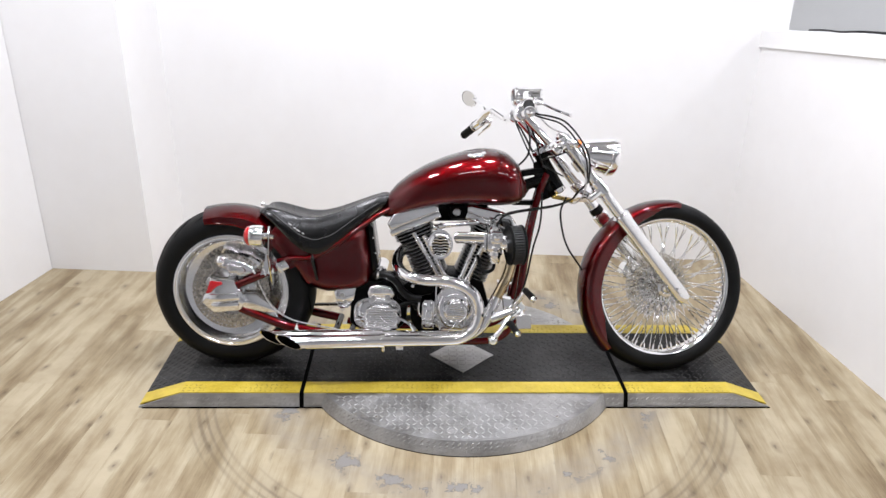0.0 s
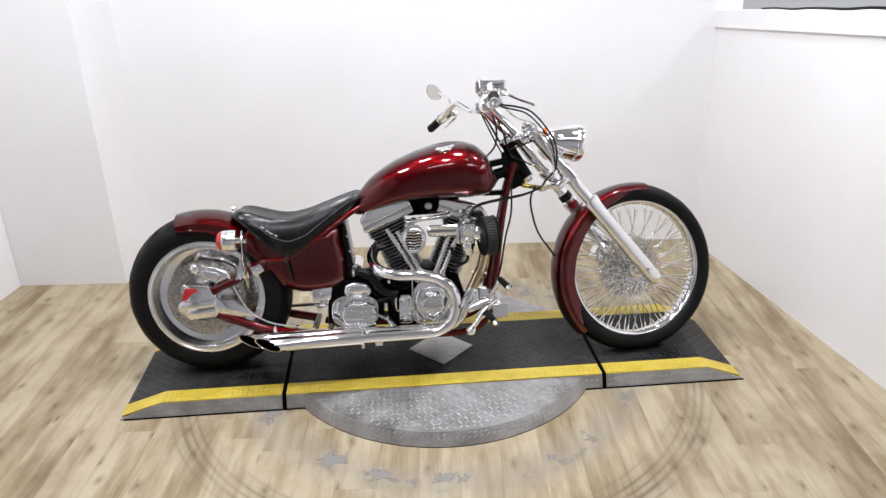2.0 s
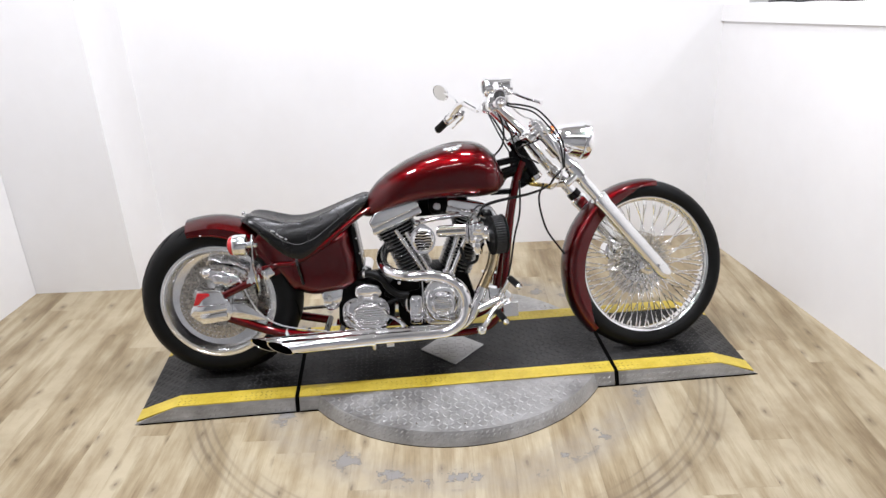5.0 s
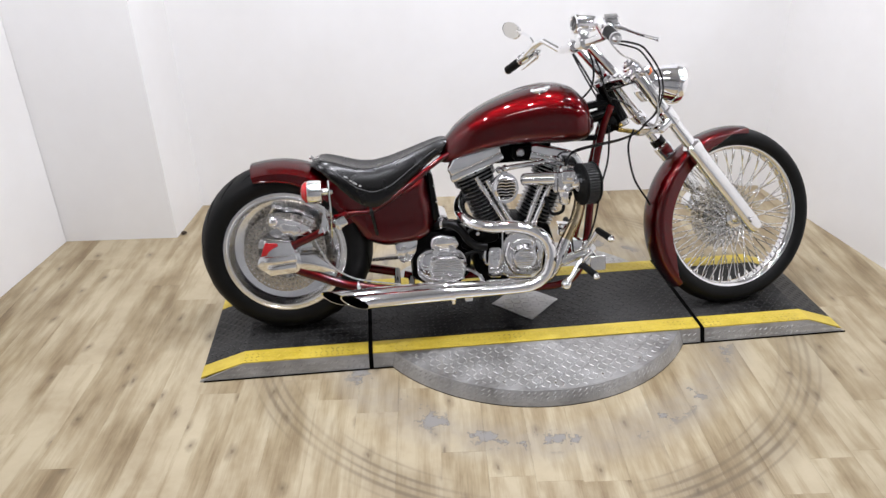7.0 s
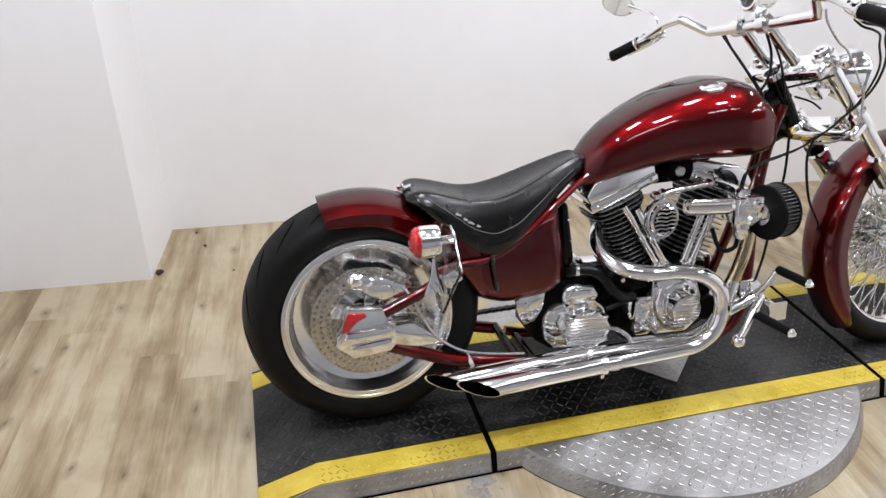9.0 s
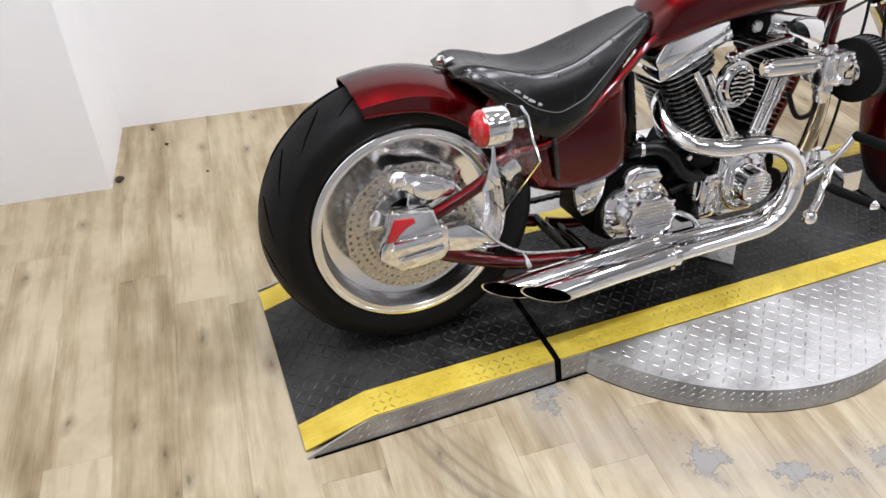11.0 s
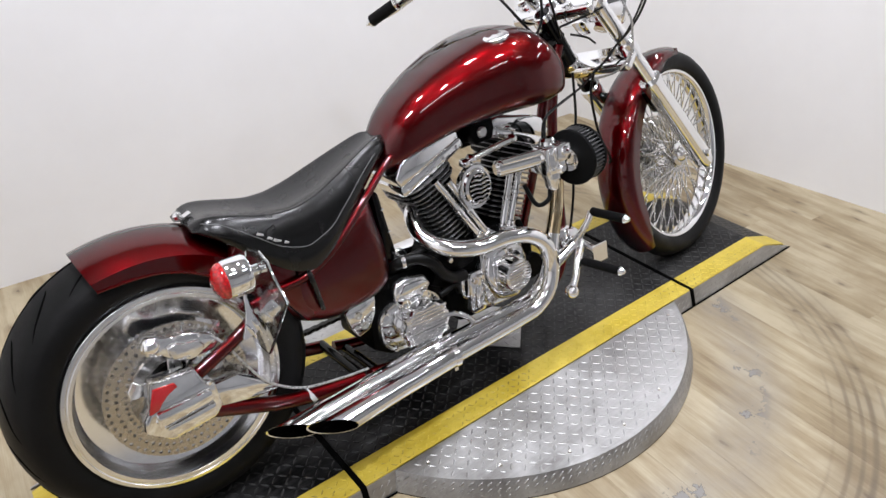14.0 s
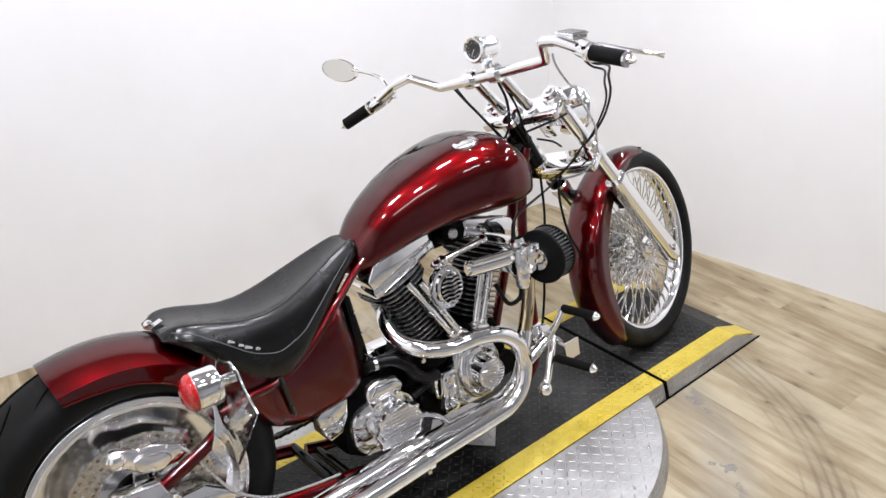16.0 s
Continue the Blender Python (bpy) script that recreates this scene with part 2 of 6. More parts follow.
    # rings scuffed by the turning table: distance from its pivot
    sub = nt.nodes.new("ShaderNodeVectorMath")
    sub.operation = "SUBTRACT"
    L(geo, sub.inputs[0])
    sub.inputs[1].default_value = (0, -0.145, 0)
    ln = nt.nodes.new("ShaderNodeVectorMath")
    ln.operation = "LENGTH"
    L(sub.outputs[0], ln.inputs[0])
    blotch = noise_node(nt, geo, 7.0, 5, 0.7).outputs["Fac"]

    sweep = noise_node(nt, geo, 2.0, 3, 0.5).outputs["Fac"]

    def ring(r, half, lo, hi, strength, worn):
        d = nt.nodes.new("ShaderNodeMath")
        d.operation = "SUBTRACT"
        L(ln.outputs["Value"], d.inputs[0])
        d.inputs[1].default_value = r
        a = nt.nodes.new("ShaderNodeMath")
        a.operation = "ABSOLUTE"
        L(d.outputs[0], a.inputs[0])
        inside = ramp(nt, a.outputs[0], [(half * 0.3, grey(strength)), (half, grey(0.0))])
        patch = ramp(nt, worn, [(lo, grey(0.0)), (hi, grey(1.0))])
        m = nt.nodes.new("ShaderNodeMix")
        m.data_type, m.blend_type = "RGBA", "MULTIPLY"
        m.inputs["Factor"].default_value = 1.0
        L(inside, m.inputs["A"])
        L(patch, m.inputs["B"])
        return m.outputs["Result"]

    col = mixs.outputs["Result"]
    tan, dirt = (0.29, 0.262, 0.222, 1), (0.115, 0.083, 0.050, 1)
    for r, half, lo, hi, s, c, worn in (
            (0.83, 0.13, 0.2, 0.55, 0.50, tan, blotch), (1.13, 0.12, 0.35, 0.62, 0.34, dirt, sweep),
            (0.81, 0.075, 0.566, 0.578, 0.85, (0.10, 0.092, 0.082, 1), blotch), (0.81, 0.069, 0.579, 0.592, 0.9, (0.25, 0.24, 0.225, 1), blotch),
            (1.045, 0.006, 0.44, 0.6, 0.40, dirt, sweep), (1.090, 0.009, 0.38, 0.58, 0.60, dirt, sweep), (1.122, 0.008, 0.36, 0.58, 0.62, dirt, sweep),
            (1.152, 0.011, 0.36, 0.58, 0.70, dirt, sweep), (1.190, 0.007, 0.40, 0.6, 0.48, dirt, sweep)):
        m = nt.nodes.new("ShaderNodeMix")
        m.data_type = "RGBA"
        L(ring(r, half, lo, hi, s, worn), m.inputs["Factor"])
        L(col, m.inputs["A"])
        m.inputs["B"].default_value = c
        col = m.outputs["Result"]
    L(col, bsdf.inputs["Base Color"])
    L(ramp(nt, blotch, [(0.3, grey(0.34)), (0.7, grey(0.5))]), bsdf.inputs["Roughness"])
    bump(nt, grain, bsdf, 0.12, 0.001)
    return mat


PLANK = plank_material()


# ---------------------------------------------------------------- geometry helpers
def part(name, bm, mat, parent=None, label="", smooth=True, m=None):
    """One mesh object from a bmesh, under its thing or part."""
    if m is not None:
        bm.transform(m)
    bmesh.ops.recalc_face_normals(bm, faces=bm.faces)
    me = bpy.data.meshes.new(name)
    bm.to_mesh(me)
    bm.free()
    me.materials.append(mat)
    if smooth:
        me.polygons.foreach_set("use_smooth", [True] * len(me.polygons))
        me.set_sharp_from_angle(angle=radians(35))
    ob = new(name, me)
    ob.parent = parent
    if label:
        ob["label"] = label
    return ob


def join(*bms):
    out = bmesh.new()
    for b in bms:
        me = bpy.data.meshes.new("tmp")
        b.to_mesh(me)
        b.free()
        out.from_mesh(me)
        bpy.data.meshes.remove(me)
    return out


def box(size, m=None, bevel=0.0, seg=2):
    bm = bmesh.new()
    bmesh.ops.create_cube(bm, size=1.0)
    bm.transform(Matrix.Diagonal((*size, 1)))
    if bevel:
        bmesh.ops.bevel(bm, geom=bm.edges[:], offset=bevel, segments=seg, affect="EDGES", profile=0.5)
    if m is not None:
        bm.transform(m)
    return bm


def bridge(bm, a, b, closed=True):
    n = len(a)
    for i in range(n if closed else n - 1):
        bm.faces.new((a[i], a[(i + 1) % n], b[(i + 1) % n], b[i]))


def loft(rings, closed=True, caps=True):
    """Skin through rings of points."""
    bm = bmesh.new()
    rows = [[bm.verts.new(p) for p in ring] for ring in rings]
    for a, b in zip(rows, rows[1:]):
        bridge(bm, a, b, closed)
    if caps and closed:
        bm.faces.new(rows[0][::-1])
        bm.faces.new(rows[-1])
    return bm


def lathe(profile, n=48, closed=False):
    """Turn (radius, height) about z. closed: the profile meets itself."""
    rings = [[(r * math.cos(2 * math.pi * i / n), r * math.sin(2 * math.pi * i / n), z) for i in range(n)] for r, z in profile]
    if closed:
        rings.append(rings[0])
    bm = loft(rings, caps=not closed)
    bmesh.ops.remove_doubles(bm, verts=bm.verts, dist=1e-6)
    return bm


def rod(a, b, r, n=12, r2=None, bevel=0.0):
    """A round rod from a to b."""
    a, b = Vector(a), Vector(b)
    d = (b - a).length
    r2 = r if r2 is None else r2
    prof = [(r, 0), (r2, d)] if not bevel else [(r - bevel, 0), (r, bevel), (r2, d - bevel), (r2 - bevel, d)]
    bm = lathe(prof, n)
    bm.transform(Matrix.Translation(a) @ (b - a).to_track_quat("Z", "Y").to_matrix().to_4x4())
    return bm


def spline(pts, per=8):
    pts = [Vector(p) for p in pts]
    out = []
    ext = [2 * pts[0] - pts[1]] + pts + [2 * pts[-1] - pts[-2]]
    for i in range(1, len(ext) - 2):
        p0, p1, p2, p3 = ext[i - 1:i + 3]
        for k in range(per):
            t = k / per
            out.append(0.5 * (2 * p1 + (p2 - p0) * t + (2 * p0 - 5 * p1 + 4 * p2 - p3) * t * t + (3 * p1 - p0 - 3 * p2 + p3) * t ** 3))
    out.append(pts[-1])
    return out


def tube(pts, r, n=12, per=8, smooth=True, hollow=0.0):
    """A tube along points; r a number or one radius a point. hollow: the wall's thickness, open at both ends."""
    path = spline(pts, per) if smooth else [Vector(p) for p in pts]
    k = len(path)
    radii = [r] * k if not hasattr(r, "__len__") else [float(np.interp(i / (k - 1) * (len(r) - 1), range(len(r)), r)) for i in range(k)]
    rings, inner = [], []
    tangent = (path[1] - path[0]).normalized()
    side = tangent.orthogonal().normalized()
    for i, p in enumerate(path):
        t = (path[min(i + 1, k - 1)] - path[max(i - 1, 0)]).normalized()
        side = (side - t * side.dot(t)).normalized()
        up = t.cross(side)
        rings.append([p + radii[i] * (math.cos(a) * side + math.sin(a) * up) for a in (2 * math.pi * j / n for j in range(n))])
        inner.append([p + (radii[i] - hollow) * (math.cos(a) * side + math.sin(a) * up) for a in (2 * math.pi * j / n for j in range(n))])
    if hollow:
        return loft(rings + inner[::-1] + [rings[0]], caps=False)
    return loft(rings)


def prism(outline, y0, y1, bevel=0.0, seg=2):
    """An outline of (x, z) drawn out from y0 to y1."""
    bm = loft([[(x, y0, z) for x, z in outline], [(x, y1, z) for x, z in outline]])
    bmesh.ops.recalc_face_normals(bm, faces=bm.faces)
    if bevel:
        bmesh.ops.bevel(bm, geom=bm.edges[:], offset=bevel, segments=seg, affect="EDGES", profile=0.5, clamp_overlap=True)
    return bm


def perforated_ring(r0, r1, rows, around, hole, thick, twist=0.0):
    """A flat ring with drilled holes, axis z."""
    bm = bmesh.new()
    dr, da = (r1 - r0) / rows, 2 * math.pi / around
    for k in range(rows):
        for i in range(around):
            a0, rr0 = i * da + twist * k * da, r0 + k * dr
            rc, ac = rr0 + dr / 2, a0 + da / 2
            c = Vector((rc * math.cos(ac), rc * math.sin(ac), 0))
            edge, hol = [], []
            for u, v in ((-1, -1), (0, -1), (1, -1), (1, 0), (1, 1), (0, 1), (-1, 1), (-1, 0)):
                a, r = ac + u * da / 2, rc + v * dr / 2
                p = Vector((r * math.cos(a), r * math.sin(a), 0))
                edge.append(p)
                hol.append(c + (p - c).normalized() * hole)
            top = [[bm.verts.new(p + Vector((0, 0, z))) for p in pts] for z, pts in ((thick / 2, edge), (thick / 2, hol), (-thick / 2, hol), (-thick / 2, edge))]
            for p, q in zip(top, top[1:]):
                bridge(bm, p, q)
    for r in (r0, r1):
        n = around * 2
        rings = [[(r * math.cos(2 * math.pi * j / n), r * math.sin(2 * math.pi * j / n), z) for j in range(n)] for z in (-thick / 2, thick / 2)]
        rows2 = [[bm.verts.new(p) for p in ring] for ring in rings]
        bridge(bm, *rows2)
    bmesh.ops.remove_doubles(bm, verts=bm.verts, dist=1e-5)
    return bm


def treads(name, spots, mat, parent, m=None, size=(0.028, 0.0085, 0.0016)):
    """Raised lozenges of tread plate: spots of (x, y, turn) on the plane z = 0, placed by m."""
    verts, faces = [], []
    a, b, h = size[0] / 2, size[1] / 2, size[2]
    for x, y, turn in spots:
        c, s = math.cos(turn), math.sin(turn)
        base = len(verts)
        for u, v, z in ((-a, 0, -0.0005), (-a * 0.3, -b, -0.0005), (a * 0.3, -b, -0.0005), (a, 0, -0.0005), (a * 0.3, b, -0.0005), (-a * 0.3, b, -0.0005),
                        (-a * 0.6, 0, h), (a * 0.6, 0, h)):
            verts.append((x + u * c - v * s, y + u * s + v * c, z))
        faces += [[base + i for i in f] for f in ((0, 1, 6), (1, 2, 7, 6), (2, 3, 7), (3, 4, 7), (4, 5, 6, 7), (5, 0, 6))]
    me = bpy.data.meshes.new(name)
    me.from_pydata(verts, [], faces)
    me.materials.append(mat)
    if m is not None:
        me.transform(m)
    me.update()
    ob = new(name, me)
    ob.parent = parent
    return tagged(ob, kind="stuff")


def tread_spots(x0, x1, y0, y1, pitch, inside=lambda x, y: True):
    out, i = [], 0
    x = x0 + pitch / 2
    while x < x1 - 0.008:
        y, j = y0 + pitch / 2, 0
        while y < y1 - 0.006:
            if inside(x, y):
                out.append((x, y, (1 if (i + j) % 2 else -1) * math.pi / 4))
            y += pitch
            j += 1
        x += pitch
        i += 1
    return out


# ---------------------------------------------------------------- the bay: walls, ceiling, floor
def slab(name, outline, z0, z1, mat, label=""):
    """An upright block over a plan outline of (x, y)."""
    ob = part(name, loft([[(x, y, z0) for x, y in outline], [(x, y, z1) for x, y in outline]]), mat, smooth=False)
    return tagged(ob, label, kind="structure")


def wall(name, a, b, z0, z1, thick, mat, label=""):
    """A straight wall whose seen face runs from a to b; its thickness lies to the left of that way."""
    a, b = Vector(a), Vector(b)
    d = (b - a).normalized()
    n = Vector((-d.y, d.x)) * thick
    return slab(name, [tuple(p) for p in (a, b, b + n, a + n)], z0, z1, mat, label)


RIGHT_A, CORNER = (2.26, -5.0), (1.70, 1.09)


def low_wall(name, inner, outer, z_low, z_high, label):
    """The partition along its way s: its top climbs a little from the corner, then runs level."""
    a, b = Vector(CORNER), Vector(RIGHT_A)
    d = (b - a).normalized()
    n = Vector((-d.y, d.x))
    rings = []
    for s in (-0.02, 1.6, (b - a).length):
        p, q = a + d * s + n * inner, a + d * s + n * outer
        lo, hi = z_low(s), z_high(s)
        rings.append([(p.x, p.y, lo), (q.x, q.y, lo), (q.x, q.y, hi), (p.x, p.y, hi)])
    ob = part(name, loft(rings), WALL, smooth=False)
    return tagged(ob, label, kind="structure")


def cap_low(s):
    return 1.297 + 0.082 * min(s, 1.6)


def cap_high(s):
    return 1.388 + 0.087 * min(s, 1.6)


low_wall("wall_east", 0.0, 0.12, lambda s: 0.0, cap_low, "low white painted partition wall with scuff marks")
wall("wall_north", (-1.69, 1.2955), (1.83, 1.0825), 0, CEILING, 0.12, WALL, "white painted back wall")
slab("wall_pillar", [(-1.726, 0.866), (-1.669, 1.294), (-1.669, 1.52), (-2.5, 1.52), (-2.5, 0.92), (-2.325, 0.907)], 0, CEILING, WALL, "white painted boxed-out wall corner")
wall("wall_west", (-3.3, -4.51), (-2.327, 0.903), 0, CEILING, 0.12, WALL, "white painted side wall")
# unseen wall added behind the camera; its grey steers the bike's reflections
wall("wall_unseen_south", (5.5, -5.0), (-3.6, -5.0), 0, CEILING, -0.12, REFLECTION_GREY, "unseen grey wall added behind the bay for reflections")
wall("wall_shop_east", (5.5, 3.0), (5.5, -5.0), 0, CEILING, 0.12, SHOP_WALL, "grey wall of the shop beyond the partition")
wall("wall_shop_north", (1.83, 3.0), (5.5, 3.0), 0, CEILING, 0.12, SHOP_WALL, "grey wall of the shop beyond the partition")
wall("wall_shop_side", (1.83, 1.205), (1.83, 3.0), 0, CEILING, 0.12, SHOP_WALL, "grey wall of the shop beyond the partition")


def framed_mirror():
    """A mirror in a broad dark frame, hung low on the side wall."""
    wide, tall, rail, deep = 0.60, 1.20, 0.085, 0.030
    at = pose(-2.493, -0.021, 0.092, 0, 0, 79.8)
    top = tagged(new("wall_mirror"), "mirror in a dark brown wooden frame hung low on white wall", "mirror")
    top.matrix_basis = at
    for x in (-(wide - rail) / 2, (wide - rail) / 2):
        part("frame_stile", box((rail, deep, tall), pose(x, -deep / 2, tall / 2), 0.006, 2), DARK_WOOD, top)
    for z in (rail / 2, tall - rail / 2):
        part("frame_rail", box((wide - 2 * rail, deep - 0.004, rail), pose(0, -deep / 2 + 0.002, z), 0.004, 2), DARK_WOOD, top)
    part("mirror_pane", box((wide - 2 * rail + 0.01, 0.006, tall - 2 * rail + 0.01), pose(0, -0.010, tall / 2), 0.001, 1), MIRROR, top, "clear mirror glass")


framed_mirror()
slab("ceiling", [(-3.8, -5.3), (5.8, -5.3), (5.8, 3.3), (-3.8, 3.3)], CEILING, CEILING + 0.1, CEIL, "pale ceiling boards")


low_wall("trim", -0.014, 0.14, cap_low, cap_high, "white painted cap board on the low wall")


def power_cord():
    a, b = Vector(CORNER), Vector(RIGHT_A)
    d = (b - a).normalized()
    n = Vector((-d.y, d.x))
    pts = []
    for i, s in enumerate(np.linspace(0.34, 5.5, 40)):
        p = a + d * s + n * (0.03 + 0.012 * math.sin(5 * s))
        pts.append((p.x, p.y, cap_high(s) + 0.008 + 0.003 * math.sin(2.3 * i)))
    cord = part("power_cord", tube(pts, [0.004, 0.009, 0.008, 0.008], 8, 3), CABLE)
    tagged(cord, "thin black cord lying along the partition's top", "cord")


power_cord()

ROOM_TURN = -4.3
PLANK_END = -1.95
slab("floor", [(-3.8, PLANK_END), (2.1, PLANK_END), (2.1, 3.3), (-3.8, 3.3)], -0.1, -0.004, PLANK, "pale worn wood-look vinyl plank floor")
# grey floor added out of view, to darken what chrome and paint reflect
slab("floor_unseen", [(-3.8, -5.3), (5.8, -5.3), (5.8, PLANK_END), (-3.8, PLANK_END)], -0.1, -0.001, UNSEEN_FLOOR, "unseen grey floor added outside the bay")
slab("floor_beyond", [(2.1, PLANK_END), (5.8, PLANK_END), (5.8, 3.3), (2.1, 3.3)], -0.1, -0.001, UNSEEN_FLOOR, "unseen grey floor added outside the bay")


# ---------------------------------------------------------------- the turntable platform
TOP, FRONT, BACK, PIVOT = 0.061, -0.443, 0.139, (0.0, -0.152)
SPREAD = 0.022  # the side plates lean out towards the floor
turntable = tagged(new("turntable_platform"), "low steel motorcycle turntable with black tread deck and yellow edges", "turntable")
MOON_R, MOON_Y = 0.700, -0.062
DISC_TOP = TOP - 0.003


def tread_stud(verts, faces, at, along, up, out, half=0.010, wide=0.0032, high=0.0013):
    """One raised lozenge on an upright face."""
    base = len(verts)
    for u, v, h in ((-1, 0, -0.3), (-0.3, -1, -0.3), (0.3, -1, -0.3), (1, 0, -0.3), (0.3, 1, -0.3), (-0.3, 1, -0.3), (-0.6, 0, 1), (0.6, 0, 1)):
        verts.append(tuple(at + along * (u * half) + up * (v * wide) + out * (h * high)))
    faces += [[base + q for q in f] for f in ((0, 1, 6), (1, 2, 7, 6), (2, 3, 7), (3, 4, 7), (4, 5, 6, 7), (5, 0, 6))]


def half_moon(side):
    """The turning disc where it stands out beyond the deck, with a rim bent from the same plate. side: -1 before, 1 behind."""
    edge = FRONT if side < 0 else BACK
    cy = MOON_Y if side < 0 else 2 * PIVOT[1] - MOON_Y
    reach = math.asin(min(abs(edge - cy) / MOON_R, 1.0))
    angles = np.linspace(side * reach, side * (math.pi - reach), 73)
    arc = [(MOON_R * math.cos(a), cy + MOON_R * math.sin(a)) for a in angles]
    inset = [(x * 0.9965, cy + (y - cy) * 0.9965) for x, y in arc]
    chord = [(arc[-1][0], edge - side * 0.006), (arc[0][0], edge - side * 0.006)]
    skirt = [(x * (1 + SPREAD / MOON_R), cy + (y - cy) * (1 + SPREAD / MOON_R)) for x, y in arc]
    bm = loft([[(x, y, z) for x, y in ring + chord] for ring, z in ((skirt, 0.004), (arc, DISC_TOP - 0.003), (inset, DISC_TOP))])
    plate = part("disc", bm, ALU_PLATE, turntable, "round bare tread-plate disc")
    treads("disc_treads", tread_spots(-0.70, 0.70, -0.80, 0.5, 0.0265, lambda x, y: math.hypot(x, y - cy) < MOON_R - 0.016 and side * (y - edge) > 0.008),
           TREAD_ALU, plate, Matrix.Translation((0, 0, DISC_TOP)), (0.026, 0.0075, 0.0013))
    tv, tf = [], []
    for i, a in enumerate(np.arange(min(angles) + 0.02, max(angles) - 0.02, 0.034)):
        out = Vector((math.cos(a), math.sin(a), 0))
        round_ = Vector((-out.y, out.x, 0))
        rise = Vector((-out.x * SPREAD, -out.y * SPREAD, TOP)).normalized()
        for z, lean in ((0.014, 1), (0.030, 1), (0.046, 1)):
            at = Vector((0, cy, z)) + out * (MOON_R + SPREAD * (1 - z / DISC_TOP))
            tread_stud(tv, tf, at, (round_ + rise * lean).normalized(), (rise - round_ * lean).normalized(), round_.cross(rise))
    me = bpy.data.meshes.new("rim_treads")
    me.from_pydata(tv, [], tf)
    me.materials.append(TREAD_ALU)
    studs = new("rim_treads", me)
    studs.parent = plate
    tagged(studs, kind="stuff")
    for a in np.linspace(side * (reach + 0.12), side * (math.pi - reach - 0.12), 7):
        r = MOON_R - 0.045
        part("screw", lathe([(0.0052, 0), (0.0052, 0.001), (0.003, 0.0005), (0.0, 0.0)], 10), STEEL, plate, m=Matrix.Translation((r * math.cos(a), cy + r * math.sin(a), DISC_TOP)))
    # dark strip drawn in place of the shadow line under the bare plate
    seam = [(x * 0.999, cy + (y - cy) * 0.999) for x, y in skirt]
    part("base_shade_strip", loft([[(x, y, z) for x, y in seam + chord] for z in (0.0005, 0.0042)]), GAP_DARK, turntable, "dark strip drawn for the shadow line under the plate", smooth=False)


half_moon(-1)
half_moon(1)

RAMP = 1.180
STRIPE = 0.078


def deck_section(name, x0, x1, slope=0.0):
    """A length of deck; slope: where the outer end begins to ramp down to the floor (0: flat)."""
    lo = 0.003
    if slope == 0.0:
        prof = [(x0, 0.003), (x1, 0.003), (x1, TOP), (x0, TOP)]
    elif slope > 0:
        prof = [(x0, 0.003), (x1, 0.001), (x1, lo + 0.003), (slope, TOP), (x0, TOP)]
    else:
        prof = [(x0, 0.001), (x1, 0.003), (x1, TOP), (slope, TOP), (x0, lo + 0.003)]
    body = part(name, prism(prof, FRONT + 0.004, BACK - 0.004), DECK, turntable, "black tread-plate deck section", smooth=False)

    def height(x):
        if slope > 0 and x > slope:
            return TOP + (lo + 0.003 - TOP) * (x - slope) / (x1 - slope)
        if slope < 0 and x < slope:
            return TOP + (lo + 0.003 - TOP) * (slope - x) / (slope - x0)
        return TOP

    xs = sorted({x0, x1} | ({slope} if slope else set()))
    for y0, y1 in ((FRONT - 0.001, FRONT + STRIPE), (BACK - STRIPE, BACK + 0.001)):
        top = [(x, height(x) + 0.0015) for x in xs]
        bm = loft([[(x, y0, z), (x, y1, z), (x, y1, z - 0.006), (x, y0, z - 0.006)] for x, z in top])
        stripe = part("yellow_stripe", bm, YELLOW, body, "worn yellow painted edge stripe", smooth=False)
        flat = tread_spots(x0 if slope >= 0 else slope, x1 if slope <= 0 else slope, y0, y1, 0.021)
        treads("stripe_treads", flat, YELLOW_TREAD, stripe, Matrix.Translation((0, 0, TOP + 0.0015)), (0.02, 0.006, 0.0016))
    # bare front and back cheeks
    for edge, away in ((FRONT, -1), (BACK, 1)):
        def lean(z):
            return edge + away * (0.002 + SPREAD * (1 - z / TOP))
        low = [(x, z - 0.003 if z > 0.01 else z) for x, z in prof]
        bm = loft([[(x, lean(z), z) for x, z in low], [(x, lean(z) - away * 0.006, z) for x, z in low]])
        side = part("side_plate", bm, ALU_PLATE, body, "bare tread-plate side", smooth=False)
        if away < 0:
            tilt = math.degrees(math.atan2(TOP, SPREAD))
            rise = math.sin(radians(tilt))
            spots = [(x, v, abs(t)) for x, v, t in tread_spots(x0 + 0.004, x1 - 0.004, 0.005, TOP / rise - 0.002, 0.0225) if v * rise < height(x) - 0.010]
            treads("side_treads", spots, TREAD_ALU, side, Matrix.Translation((0, lean(0), 0)) @ pose(0, 0, 0, tilt, 0, 0), (0.019, 0.0055, 0.0013))
    inner = tread_spots(x0, x1, FRONT + STRIPE + 0.001, BACK - STRIPE - 0.001, 0.0245)
    flat = [s for s in inner if abs(height(s[0]) - TOP) < 1e-6]
    treads("deck_treads", flat, DECK_TREAD, body, Matrix.Translation((0, 0, TOP)))
    ramped = [s for s in inner if abs(height(s[0]) - TOP) >= 1e-6]
    if ramped:
        end = x1 if slope > 0 else x0
        ang = math.atan2(TOP - lo - 0.003, abs(end - slope))
        turn = pose(slope, 0, TOP, 0, math.degrees(ang) if slope > 0 else -math.degrees(ang), 0)
        treads("ramp_treads", [(x - slope, y, t) for x, y, t in ramped], DECK_TREAD, body, turn)
    return body


